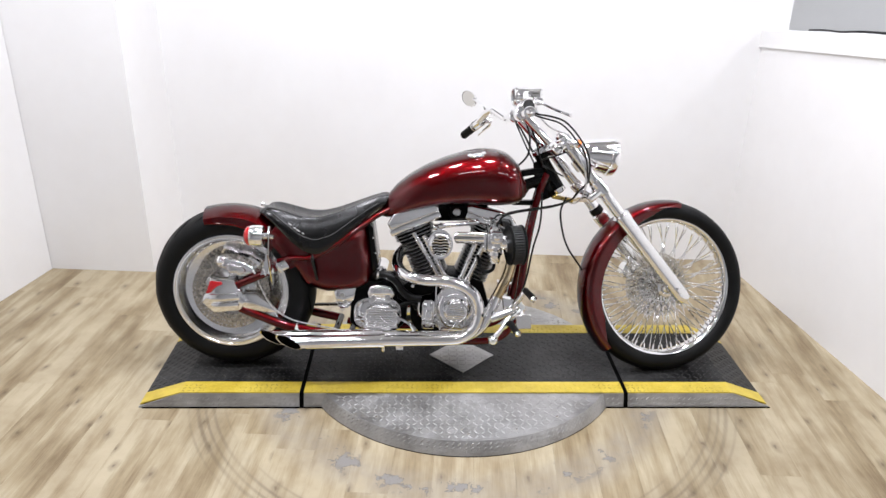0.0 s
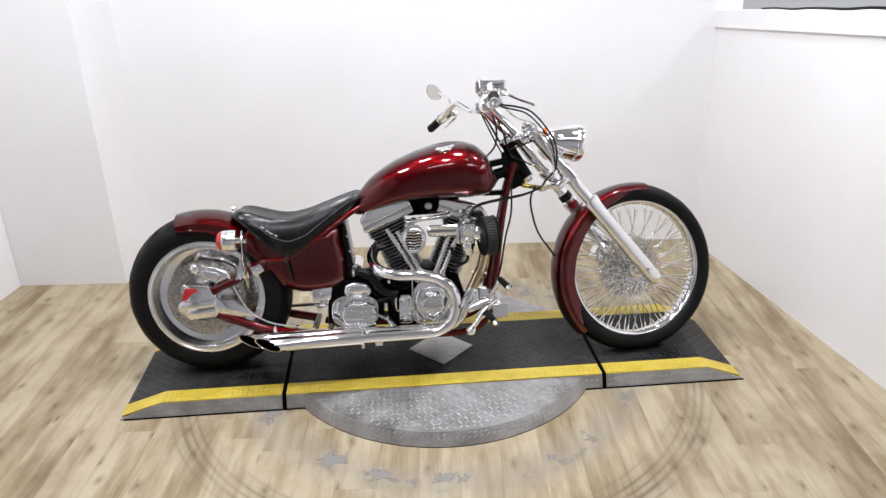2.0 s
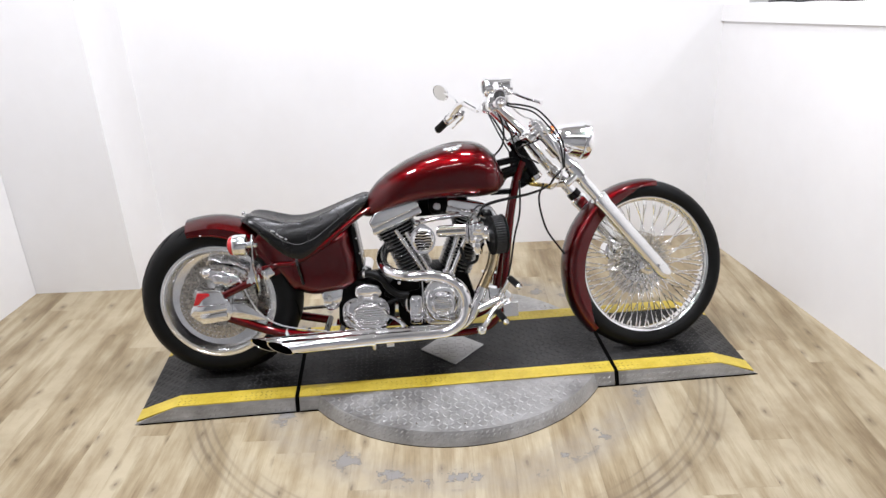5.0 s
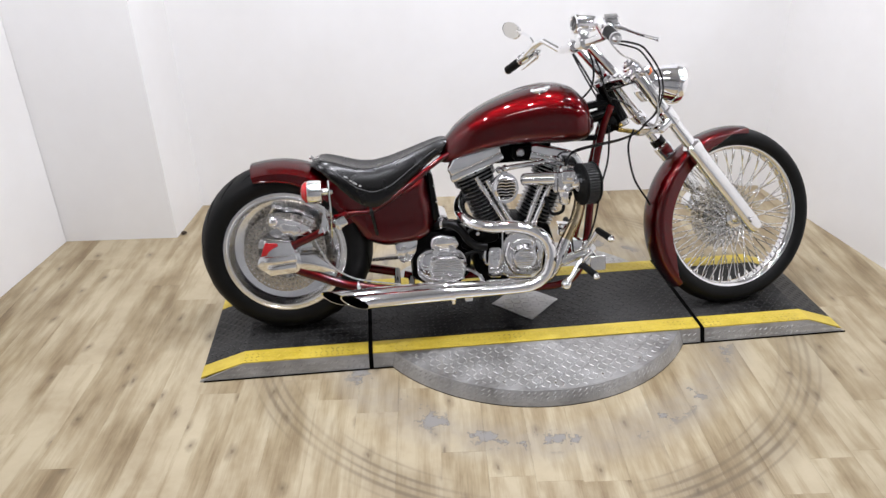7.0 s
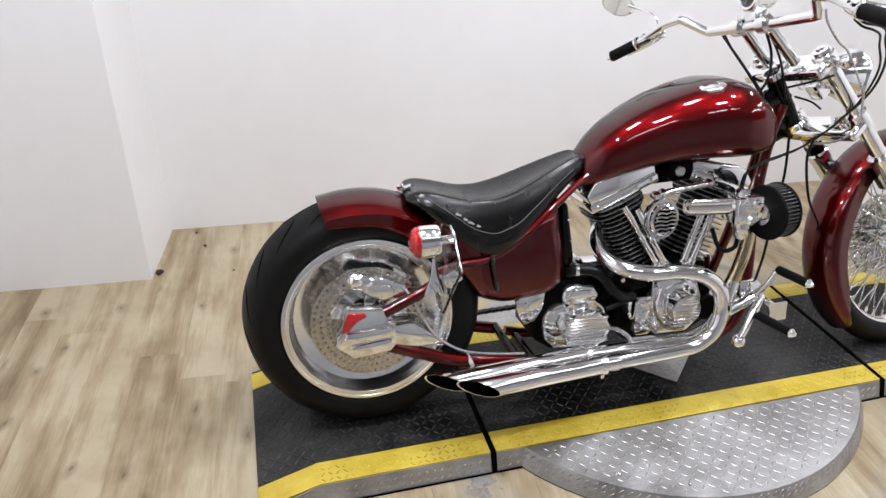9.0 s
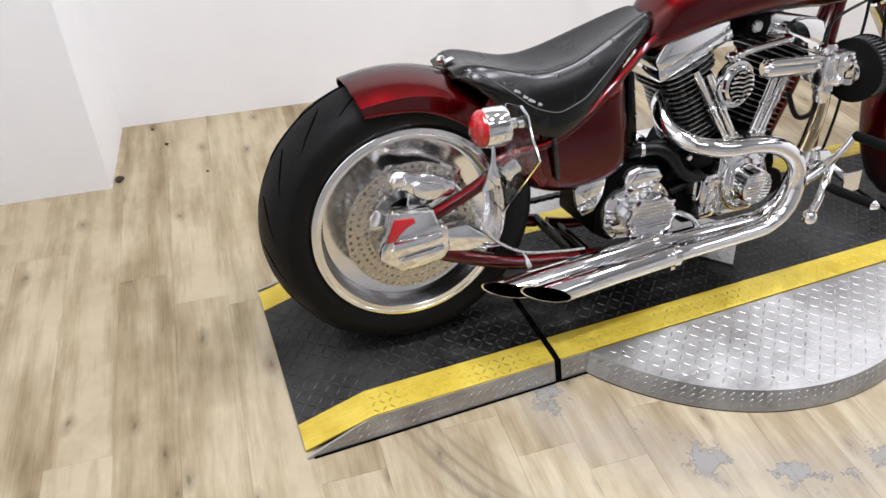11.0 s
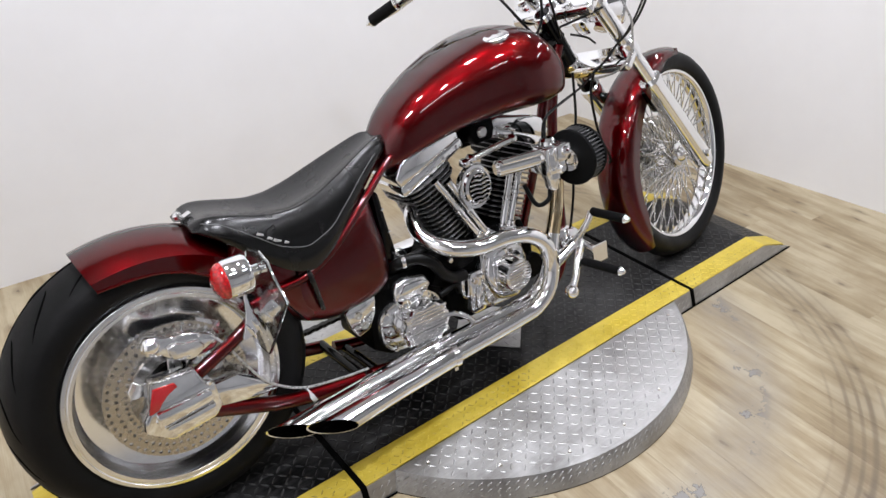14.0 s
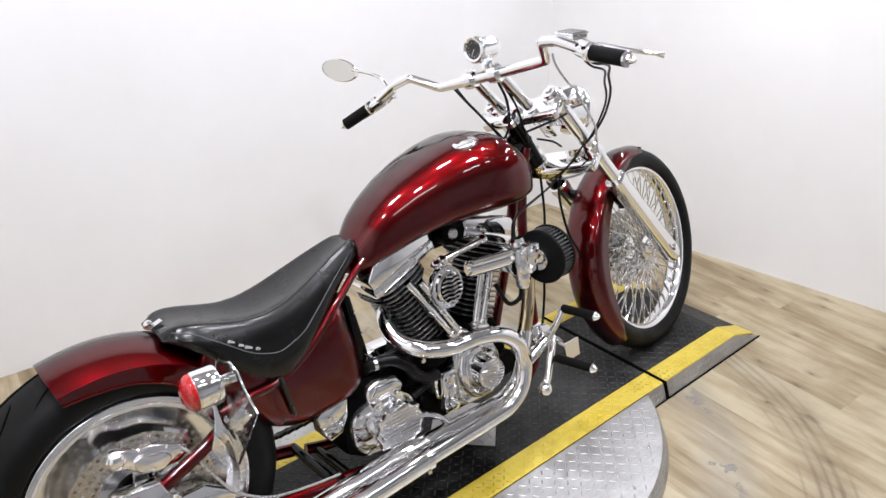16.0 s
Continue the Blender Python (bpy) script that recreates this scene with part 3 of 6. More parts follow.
# shadow line under the side plates, drawn as thin dark strips
for x0, x1 in ((-1.335, -0.69), (-0.672, -0.585), (0.585, 0.672), (0.69, 1.30)):
    part("base_shade_strip", box((x1 - x0, 0.003, 0.005), Matrix.Translation(((x0 + x1) / 2, FRONT - SPREAD - 0.003, 0.0031))), GAP_DARK, turntable, "dark strip drawn for the shadow line under the plate", smooth=False)

deck_section("deck_section", -0.672, 0.672)
deck_section("ramp_section", -1.350, -0.690, -RAMP)
deck_section("ramp_section", 0.690, 1.295, RAMP - 0.04)
for x in (-0.681, 0.681):
    ends = [(FRONT - SPREAD - 0.004, 0.001), (FRONT - 0.004, TOP + 0.001), (BACK + 0.004, TOP + 0.001), (BACK + SPREAD + 0.004, 0.001)]
    part("joint_strip", loft([[(x + d, y, z) for y, z in ends] for d in (-0.008, 0.008)]), GAP_DARK, turntable, "black rubber joint strip", smooth=False)
cover = box((0.208, 0.208, 0.004), pose(0.0, -0.150, TOP + 0.0035, 0, 0, 45), 0.001, 1)
pivot_plate = part("pivot_plate", cover, ALU_PLATE, turntable, "square bare tread-plate pivot cover", smooth=False)
treads("pivot_treads", tread_spots(-0.1, 0.1, -0.1, 0.1, 0.026), TREAD_ALU, pivot_plate, pose(0.0, -0.150, TOP + 0.0055, 0, 0, 45))


# ---------------------------------------------------------------- crumbs by the pillar's foot
def crumb(x, y, size, seed):
    bm = bmesh.new()
    bmesh.ops.create_icosphere(bm, subdivisions=2, radius=size)
    rnd = random.Random(seed)
    for v in bm.verts:
        v.co *= 0.6 + 0.7 * rnd.random()
        v.co.z *= 0.45
    low = min(v.co.z for v in bm.verts)
    ob = part("debris", bm, CRUMB, m=pose(x, y, -low, 0, 0, 40 * seed))
    return tagged(ob, "small dark brown crumb lying on the plank floor", "debris", "floor crumbs")


for k, (x, y, size) in enumerate(((-1.700, 0.905, 0.016), (-1.520, 1.10, 0.008), (-1.56, 1.235, 0.006), (-1.40, 0.86, 0.005))):
    crumb(x, y, size, k + 1)


# ---------------------------------------------------------------- the motorcycle (x forward, y to its left, z up, from the rear tyre's foot)
BIKE = pose(-0.993, -0.178, TOP - 0.007, 0, 0, -1.0) @ pose(0, 0, 0, -10.5, 0, 0)
bike = tagged(new("motorcycle"), "dark candy-red custom chopper with chrome engine, parked on a turntable", "motorcycle")
bike.matrix_basis = BIKE

RAKE, HEAD = 39.6, (1.42, 0, 0.86)
AXIS = Vector((-math.sin(radians(RAKE)), 0, math.cos(radians(RAKE))))
STEER = Matrix.Translation(HEAD) @ Matrix.Rotation(radians(12.5), 4, AXIS) @ Matrix.Translation(-Vector(HEAD))
FORK = STEER @ Matrix.Translation(HEAD) @ pose(0, 0, 0, 0, -RAKE, 0)
WHEEL_F = STEER @ pose(1.875, 0, 0.366, 90, 0, 0)
REAR_R, FRONT_R = 0.348, 0.376
WHEEL_R = pose(0, 0, REAR_R, 90, 0, 0)


def mirrored(profile):
    """A half profile of (radius, height) from the widest point to the outside, closed over the middle."""
    return profile + [(r, -z) for r, z in reversed(profile) if z]


def add(name, bm, mat, label="", parent=None, m=None, smooth=True):
    return part(name, bm, mat, parent or bike, label, smooth, m)


# ---- rear wheel
RIM_R = WHEEL_R @ Matrix.Translation((0, 0, 0.006)) @ Matrix.Diagonal((1.01, 1.01, 1, 1))
rim = lathe([(0.2425, 0.086), (0.2410, 0.0920), (0.2200, 0.0920), (0.2170, 0.086), (0.2150, 0.066), (0.211, 0.052), (0.205, 0.044), (0.16, 0.034), (0.11, 0.03), (0.06, 0.034),
             (0.035, 0.05), (0.02, 0.05), (0.02, -0.05), (0.06, -0.03), (0.2, -0.03), (0.2245, -0.066), (0.2325, -0.092), (0.2414, -0.086), (0.234, -0.07), (0.222, -0.06), (0.222, 0.06), (0.234, 0.07)], 96, True)
rear_wheel = add("rear_wheel", rim, WHEEL_ALU, "polished solid billet rear wheel", m=RIM_R)
add("rim_lip", lathe([(0.2418, 0.0922), (0.2405, 0.0938), (0.2330, 0.0945), (0.2310, 0.0925), (0.2290, 0.0925), (0.2270, 0.0938), (0.2195, 0.0935), (0.2185, 0.0922)], 96, True), POLISHED, "bright rolled rim lip", rear_wheel, RIM_R)
add("tyre", lathe(mirrored([(0.2400, 0.078), (0.2440, 0.090), (0.2560, 0.099), (0.277, 0.104), (0.298, 0.1005), (0.3135, 0.089), (0.3285, 0.067), (0.339, 0.040), (0.3455, 0.018), (REAR_R, 0.0)][::-1])
                  + [(0.238, -0.06), (0.238, 0.06)], 120, True), RUBBER, "wide black rear tyre", rear_wheel, WHEEL_R)


def tyre_radius(z):
    return float(np.interp(abs(z), (0.0, 0.018, 0.040, 0.067, 0.089, 0.1005), (REAR_R, 0.3455, 0.339, 0.3285, 0.3135, 0.298)))


def sipe():
    """One dark raised strip, drawn for the shade in a curved groove of the rear tread."""
    pts = []
    for k in range(9):
        z = 0.012 + 0.066 * k / 8
        a = 0.30 * (k / 8) ** 1.6
        r = tyre_radius(z) - 0.0026
        pts.append((r * math.cos(a), r * math.sin(a), z))
    return tube(pts, [0.0020, 0.0040, 0.0044, 0.0040, 0.0020], 8, 2)


sipe_bm = sipe()
sipe_mesh = bpy.data.meshes.new("groove_shade")
sipe_bm.to_mesh(sipe_mesh)
sipe_bm.free()
sipe_mesh.materials.append(GAP_DARK)
for k in range(18):
    for flip in (0, 1):
        g = new("groove_shade", sipe_mesh)
        g.parent = rear_wheel
        g.matrix_basis = WHEEL_R @ pose(0, 0, 0, 180 * flip, 0, 20 * k + 9 * flip)

disc = add("brake_disc", perforated_ring(0.106, 0.163, 3, 52, 0.0044, 0.006, 0.5), STEEL, "drilled steel brake disc", rear_wheel, WHEEL_R @ Matrix.Translation((0, 0, 0.096)))
for k in range(5):
    arm = prism([(0.03, -0.018), (0.07, -0.012), (0.094, -0.020), (0.1, 0), (0.094, 0.020), (0.07, 0.012), (0.03, 0.018)], -0.004, 0.004, 0.0015, 1)
    add("disc_arm", arm, POLISHED, parent=disc, m=WHEEL_R @ Matrix.Translation((0, 0, 0.098)) @ Matrix.Diagonal((1.12, 1.12, 1, 1)) @ pose(0, 0, 0, 0, 0, 72 * k + 12) @ pose(0, 0, 0, 90, 0, 0))
add("hub", lathe([(0.052, 0.02), (0.052, 0.066), (0.046, 0.074), (0.032, 0.084), (0.032, 0.1), (0.0, 0.1)], 40), ENGINE_BLACK, "dark wheel hub", rear_wheel, WHEEL_R)
add("rear_pulley", lathe([(0.0, -0.13), (0.12, -0.13), (0.128, -0.126), (0.128, -0.104), (0.12, -0.1), (0.0, -0.1)], 64), ENGINE_BLACK, "black drive pulley", rear_wheel, WHEEL_R)

# ---- rear brake caliper
CAL = Matrix.Translation((0.026, 0, 0.462)) @ pose(0, 0, 0, 0, 17, 0) @ Matrix.Translation((-0.021, 0, -0.488))
lobes = [(p.x, p.y) for p in spline([(-0.066, 0.486, 0), (-0.056, 0.508, 0), (-0.034, 0.514, 0), (-0.004, 0.512, 0), (0.036, 0.518, 0), (0.074, 0.512, 0), (0.100, 0.506, 0), (0.112, 0.488, 0),
                                       (0.100, 0.468, 0), (0.074, 0.458, 0), (0.052, 0.450, 0), (0.022, 0.449, 0), (-0.004, 0.458, 0), (-0.026, 0.468, 0), (-0.050, 0.468, 0), (-0.066, 0.486, 0)], 4)][:-1]


def caliper_shell(outline, centre, steps):
    """An outline of (x, z) drawn in towards its centre step by step: (share, y)."""
    return loft([[(centre[0] + (x - centre[0]) * q, y, centre[1] + (z - centre[1]) * q) for x, z in outline] for q, y in steps])


caliper = add("rear_caliper", caliper_shell(lobes, (0.024, 0.484), ((0.94, -0.064), (1.0, -0.070), (1.0, -0.108), (0.985, -0.116), (0.94, -0.122), (0.86, -0.125), (0.6, -0.126))), CHROME, "chromed four-piston brake caliper", m=CAL)
face = [(p.x, p.y) for p in spline([(-0.012, 0.488, 0), (0.004, 0.498, 0), (0.030, 0.496, 0), (0.056, 0.499, 0), (0.072, 0.486, 0), (0.062, 0.466, 0), (0.048, 0.459, 0), (0.034, 0.463, 0), (0.018, 0.457, 0), (0.0, 0.464, 0), (-0.012, 0.488, 0)], 4)][:-1]
add("caliper_cover", caliper_shell(face, (0.030, 0.478), ((1.0, -0.120), (1.0, -0.129), (0.97, -0.134), (0.90, -0.137), (0.6, -0.139))), POLISHED, "smooth bright caliper cover", caliper, CAL)
add("caliper_end", lathe([(0.0, 0.010), (0.010, 0.0095), (0.016, 0.006), (0.019, 0.0), (0.0, 0.0)], 24), CHROME, parent=caliper, m=CAL @ pose(-0.040, -0.123, 0.490, 90, 0, 0))
for x, z in ((0.006, 0.508), (0.062, 0.508), (0.094, 0.488)):
    add("bolt", lathe([(0.005, 0), (0.005, 0.004), (0.0035, 0.005), (0, 0.005)], 6), CHROME, parent=caliper, m=CAL @ pose(x, -0.122, z, 90, 0, 0))
add("bleed_nipple", tube([(0.030, -0.095, 0.515), (0.030, -0.098, 0.526), (0.031, -0.104, 0.532)], [0.004, 0.003, 0.0035], 8), CHROME, parent=caliper, m=CAL)
add("caliper_bracket", prism([(0.08, 0.50), (0.13, 0.47), (0.115, 0.42), (0.06, 0.38), (0.03, 0.40), (0.07, 0.44)], -0.098, -0.086, 0.003), POLISHED, "polished caliper bracket")

# ---- axle cover with its red inset
axle_cover = add("axle_cover", prism([(-0.066, 0.424), (0.034, 0.414), (0.044, 0.380), (0.066, 0.365), (0.07, 0.306), (0.050, 0.282), (-0.055, 0.272), (-0.105, 0.315), (-0.098, 0.345), (-0.082, 0.362)], -0.168, -0.118, 0.008), CHROME,
                 "chrome axle cover with a red inset")
add("rib_block", prism([(-0.072, 0.356), (0.05, 0.360), (0.055, 0.332), (-0.075, 0.320)], -0.181, -0.162, 0.006), CHROME, parent=axle_cover)
add("rib_block", prism([(-0.066, 0.314), (0.052, 0.326), (0.05, 0.298), (-0.045, 0.286)], -0.181, -0.162, 0.006), CHROME, parent=axle_cover)
add("red_inset", prism([(-0.086, 0.356), (-0.064, 0.412), (-0.018, 0.408), (-0.013, 0.397), (-0.038, 0.386), (-0.054, 0.372), (-0.063, 0.360)], -0.1745, -0.164, 0.003), RED_INSET, "red enamel inset", axle_cover)
for x, z in ((0.052, 0.372), (-0.07, 0.336)):
    add("bolt", lathe([(0.007, 0), (0.007, 0.004), (0.004, 0.007), (0, 0.007)], 6), CHROME, parent=axle_cover, m=pose(x, -0.168, z, 90, 0, 0))
add("axle_adjuster", prism([(0.05, 0.352), (0.12, 0.352), (0.16, 0.318), (0.21, 0.27), (0.15, 0.272), (0.05, 0.292)], -0.152, -0.120, 0.006), CHROME, "chrome axle adjuster arm")
add("rear_axle", rod((0, -0.17, REAR_R), (0, 0.17, REAR_R), 0.014, 16), CHROME)

# ---- swingarm, frame
for s in (-1, 1):
    add("lower_stay", tube([(0.045, s * 0.138, 0.288), (0.13, s * 0.138, 0.252), (0.25, s * 0.132, 0.205), (0.44, s * 0.118, 0.165)], 0.0195, 14, 6), CANDY, "red-painted lower swingarm tube")
    add("upper_stay", tube([(0.015, s * 0.138, 0.378), (0.09, s * 0.136, 0.408), (0.17, s * 0.132, 0.444), (0.26, s * 0.128, 0.502)], 0.016, 14, 6), CANDY, "red-painted upper swingarm tube")
    add("frame_rail", tube([(0.205, s * 0.124, 0.488), (0.27, s * 0.126, 0.500), (0.35, s * 0.127, 0.508), (0.44, s * 0.122, 0.553), (0.55, s * 0.100, 0.632), (0.66, s * 0.062, 0.700), (0.78, s * 0.03, 0.735)], 0.0105, 12, 6), CANDY,
        "red-painted upper frame rail")
    add("cradle_tube", tube([(1.335, s * 0.013, 0.86), (1.305, s * 0.017, 0.78), (1.277, s * 0.024, 0.65), (1.252, s * 0.046, 0.50), (1.228, s * 0.082, 0.34), (1.195, s * 0.104, 0.21), (1.12, s * 0.106, 0.148), (0.95, s * 0.106, 0.138),
                             (0.7, s * 0.10, 0.138), (0.56, s * 0.098, 0.141), (0.47, s * 0.105, 0.158)], 0.016, 14, 6), CANDY, "dark red frame cradle tube")
add("backbone", tube([(1.37, 0, 0.845), (1.2, 0, 0.80), (0.95, 0, 0.765), (0.72, 0, 0.70)], 0.024, 14, 6), BLACK_GLOSS)
add("cross_tube", rod((0.5, -0.106, 0.145), (0.5, 0.106, 0.145), 0.014), BLACK_GLOSS)
add("cross_tube", rod((0.44, -0.118, 0.172), (0.44, 0.12, 0.172), 0.014), BLACK_GLOSS)
neck = add("neck", rod((1.288, 0, 0.962), (1.398, 0, 0.780), 0.026, 24, bevel=0.004), BLACK_GLOSS, "black steering neck")
for q in (0.06, 0.94):
    add("bearing_cup", rod(Vector((1.288, 0, 0.962)).lerp(Vector((1.398, 0, 0.780)), q - 0.05), Vector((1.288, 0, 0.962)).lerp(Vector((1.398, 0, 0.780)), q + 0.05), 0.030, 24, bevel=0.003), CHROME, parent=neck)
add("neck_gusset", prism([(1.275, 0.905), (1.318, 0.915), (1.388, 0.805), (1.372, 0.765), (1.33, 0.745), (1.295, 0.74)], -0.012, 0.012, 0.004), BLACK_GLOSS, "black neck gusset plate")
add("neck_gusset", prism([(1.20, 0.868), (1.36, 0.895), (1.36, 0.868), (1.20, 0.838)], -0.018, 0.018, 0.004), BLACK_GLOSS)
add("neck_gusset", prism([(1.19, 0.742), (1.29, 0.745), (1.285, 0.722), (1.19, 0.722)], -0.018, 0.018, 0.004), BLACK_GLOSS)

# ---- rear fender
def rear_fender():
    rings = []
    c = (0.0, REAR_R)
    for k in range(33):
        a = radians(np.interp(k, (0, 32), (108, 22)))
        R = 0.361 + 0.004 * math.exp(-k / 3)
        skirt = float(np.interp(k, (0, 3, 10, 18, 32), (0.018, 0.024, 0.032, 0.045, 0.045)))
        half = float(np.interp(k, (0, 4, 20, 32), (0.112, 0.116, 0.118, 0.112)))
        outline = []
        for j in range(17):
            v = -1 + 2 * j / 16
            y = half * math.copysign(min(abs(v) * 1.12, 1.0) ** 1.0, v)
            drop = 0.042 * abs(y / half) ** 2.0
            if abs(v) > 0.893:
                drop = 0.042 + skirt * (abs(v) - 0.893) / 0.107
            outline.append((R - drop, y))
        inner = [(r - 0.004, y * 0.965) for r, y in reversed(outline)]
        rings.append([(c[0] + r * math.cos(a), y, c[1] + r * math.sin(a)) for r, y in outline + inner])
    return loft(rings)


rear_fender_ob = add("rear_fender", rear_fender(), CANDY, "candy-red rear fender")
for s in (-1, 1):
    lip = []
    for k in range(0, 21, 2):
        a = radians(np.interp(k, (0, 32), (108, 22)))
        r = 0.361 + 0.004 * math.exp(-k / 3) - 0.042 - float(np.interp(k, (0, 3, 10, 18, 32), (0.018, 0.024, 0.032, 0.045, 0.045)))
        lip.append((r * math.cos(a), s * (float(np.interp(k, (0, 4, 20, 32), (0.112, 0.116, 0.118, 0.112))) - 0.001), REAR_R + r * math.sin(a)))
    add("fender_lip", tube(lip, 0.0036, 8, 3), CANDY, "rolled fender lip", rear_fender_ob)
add("fender_skirt", prism([(0.17, 0.60), (0.215, 0.655), (0.27, 0.60), (0.33, 0.54), (0.36, 0.40), (0.33, 0.38), (0.30, 0.43), (0.25, 0.50)], -0.119, 0.119, 0.012), CANDY, "dark red inner fender panel")

# ---- seat
SEAT_X = [0.128, 0.145, 0.17, 0.20, 0.24, 0.28, 0.32, 0.37, 0.43, 0.50, 0.57, 0.63, 0.660, 0.674]
SEAT_TOP = [0.692, 0.705, 0.709, 0.704, 0.693, 0.681, 0.672, 0.671, 0.684, 0.710, 0.738, 0.760, 0.766, 0.756]
SEAT_LOW = [0.684, 0.678, 0.660, 0.636, 0.598, 0.560, 0.532, 0.519, 0.546, 0.605, 0.664, 0.710, 0.730, 0.742]
SEAT_W = [0.075, 0.098, 0.112, 0.122, 0.130, 0.136, 0.140, 0.142, 0.136, 0.116, 0.090, 0.068, 0.055, 0.040]


def seat():
    xs = np.interp(np.linspace(0, len(SEAT_X) - 1, 53), range(len(SEAT_X)), SEAT_X)
    rings = []
    for x in xs:
        def at(v):
            # smooth between the stations
            return sum(float(np.interp(x + d, SEAT_X, v)) for d in (-0.012, 0, 0.012)) / 3
        t, b, w = at(SEAT_TOP), at(SEAT_LOW), at(SEAT_W)
        h, dish = t - b, 0.10 * w * min(1.0, (x - 0.11) / 0.08)
        half = [(-w * 0.965, b, 0), (-w, b + 0.16 * h, 0), (-w * 0.99, b + 0.34 * h, 0), (-w * 0.94, b + 0.54 * h, 0), (-w * 0.86, b + 0.75 * h, 0), (-w * 0.78, b + 0.91 * h, 0),
                (-w * 0.715, b + 0.985 * h, 0), (-w * 0.64, b + 0.995 * h, 0), (-w * 0.50, t - 0.45 * dish, 0), (-w * 0.25, t - 0.87 * dish, 0)]
        right = [(p.x, p.y) for p in spline(half + [(0, t - dish, 0)], 2)]
        pts = [(x, y, z) for y, z in right] + [(x, -y, z) for y, z in reversed(right[:-1])]
        pts += [(x, w * 0.75, b - 0.006), (x, 0, b + 0.01), (x, -w * 0.75, b - 0.006)]
        rings.append(pts)
    return loft(rings)


def seam_at(x, above=0.0):
    """The sewn line on the seat's flank: its share of the height and of the half width."""
    q = float(np.interp(x, (0.15, 0.22, 0.30, 0.45, 0.62), (0.80, 0.60, 0.45, 0.40, 0.5))) + above
    return q, float(np.interp(q, (0.34, 0.54, 0.75, 0.91), (0.99, 0.94, 0.86, 0.78)))


seat_ob = add("seat", seat(), LEATHER, "black leather solo seat with sewn panels")
for s in (-1, 1):
    line = []
    for x in np.linspace(0.15, 0.62, 14):
        t, b, w = (float(np.interp(x, SEAT_X, v)) for v in (SEAT_TOP, SEAT_LOW, SEAT_W))
        q, wide = seam_at(x)
        line.append((x, s * (w * wide + 0.0004), b + q * (t - b)))
    add("piping", tube(line, 0.0014, 6, 4), PIPING, "grey sewn seam", seat_ob)
add("seat_bolt", lathe([(0.0, 0.0), (0.010, 0.0), (0.010, 0.008), (0.006, 0.013), (0.0, 0.014)], 16), CHROME, "chrome seat bolt", m=pose(0.128, 0.0, 0.703, 0, -20, 0))
add("seat_tab", box((0.03, 0.022, 0.004), pose(0.142, 0.0, 0.703, 0, -18, 0), 0.0015), CHROME, parent=seat_ob)
# the maker's tag: plain light bars
for dx, ln in ((0.0, 0.016), (0.019, 0.012), (0.034, 0.018), (0.054, 0.010)):
    x = 0.262 + dx
    t, b, w = (float(np.interp(x, SEAT_X, v)) for v in (SEAT_TOP, SEAT_LOW, SEAT_W))
    q, wide = seam_at(x, 0.09)
    add("tag_bar", box((ln, 0.002, 0.007), pose(x, -w * wide - 0.0006, b + q * (t - b), 18, 34, 0)), TAG, parent=seat_ob, label="pale woven tag bar", smooth=False)

# ---- side panel under the seat
def pillow(outline, half, edge, seg=7):
    """An outline of (x, z) swelling from side to side with rounded edges."""
    cx = sum(p[0] for p in outline) / len(outline)
    cz = sum(p[1] for p in outline) / len(outline)
    size = max(math.hypot(x - cx, z - cz) for x, z in outline)
    rings = []
    for side in (-1, 1):
        for k in range(seg + 1):
            a = math.pi / 2 * (k / seg if side < 0 else 1 - k / seg)
            q = 1 - edge * (1 - math.sin(a)) / size
            rings.append([(cx + (x - cx) * q, side * (half - edge + edge * math.cos(a)), cz + (z - cz) * q) for x, z in outline])
    return loft(rings)


oil_outline = [(p.x, p.y) for p in spline([(0.27, 0.50, 0), (0.34, 0.56, 0), (0.46, 0.60, 0), (0.565, 0.640, 0), (0.588, 0.56, 0), (0.604, 0.465, 0), (0.598, 0.395, 0), (0.545, 0.357, 0), (0.46, 0.346, 0), (0.39, 0.345, 0), (0.315, 0.375, 0), (0.275, 0.42, 0), (0.27, 0.50, 0)], 4)][:-1]
oil_tank = add("oil_tank", pillow(oil_outline, 0.120, 0.080, 10), CANDY, "dark red oil tank beneath the seat")
add("strap", tube([(0.352, -0.132, 0.522), (0.354, -0.137, 0.500), (0.362, -0.134, 0.455), (0.370, -0.128, 0.408)], [0.006, 0.0075, 0.0065, 0.006], 8, 4), LEATHER, "black leather tie strap", seat_ob)
add("front_slab", prism([(0.580, 0.640), (0.600, 0.632), (0.624, 0.460), (0.610, 0.43), (0.594, 0.45)], -0.085, 0.085, 0.006), BLACK_GLOSS, "black edge panel", oil_tank)
for z in (0.585, 0.52):
    add("slab_screw", lathe([(0.0, 0.004), (0.004, 0.003), (0.005, 0.0), (0.0, 0.0)], 10), CHROME, parent=oil_tank, m=pose(0.603 + (0.585 - z) * 0.15, -0.085, z, 90, 0, 0))

# ---- tank
TANK_X = [0.640, 0.655, 0.70, 0.75, 0.82, 0.90, 0.98, 1.05, 1.11, 1.160, 1.198, 1.222, 1.236]
TANK_TOP = [0.720, 0.754, 0.808, 0.848, 0.889, 0.923, 0.948, 0.961, 0.960, 0.946, 0.914, 0.872, 0.830]
TANK_LOW = [0.668, 0.660, 0.672, 0.690, 0.710, 0.724, 0.729, 0.729, 0.727, 0.729, 0.738, 0.752, 0.775]
TANK_W = [0.030, 0.058, 0.088, 0.109, 0.129, 0.149, 0.165, 0.176, 0.181, 0.178, 0.167, 0.146, 0.108]


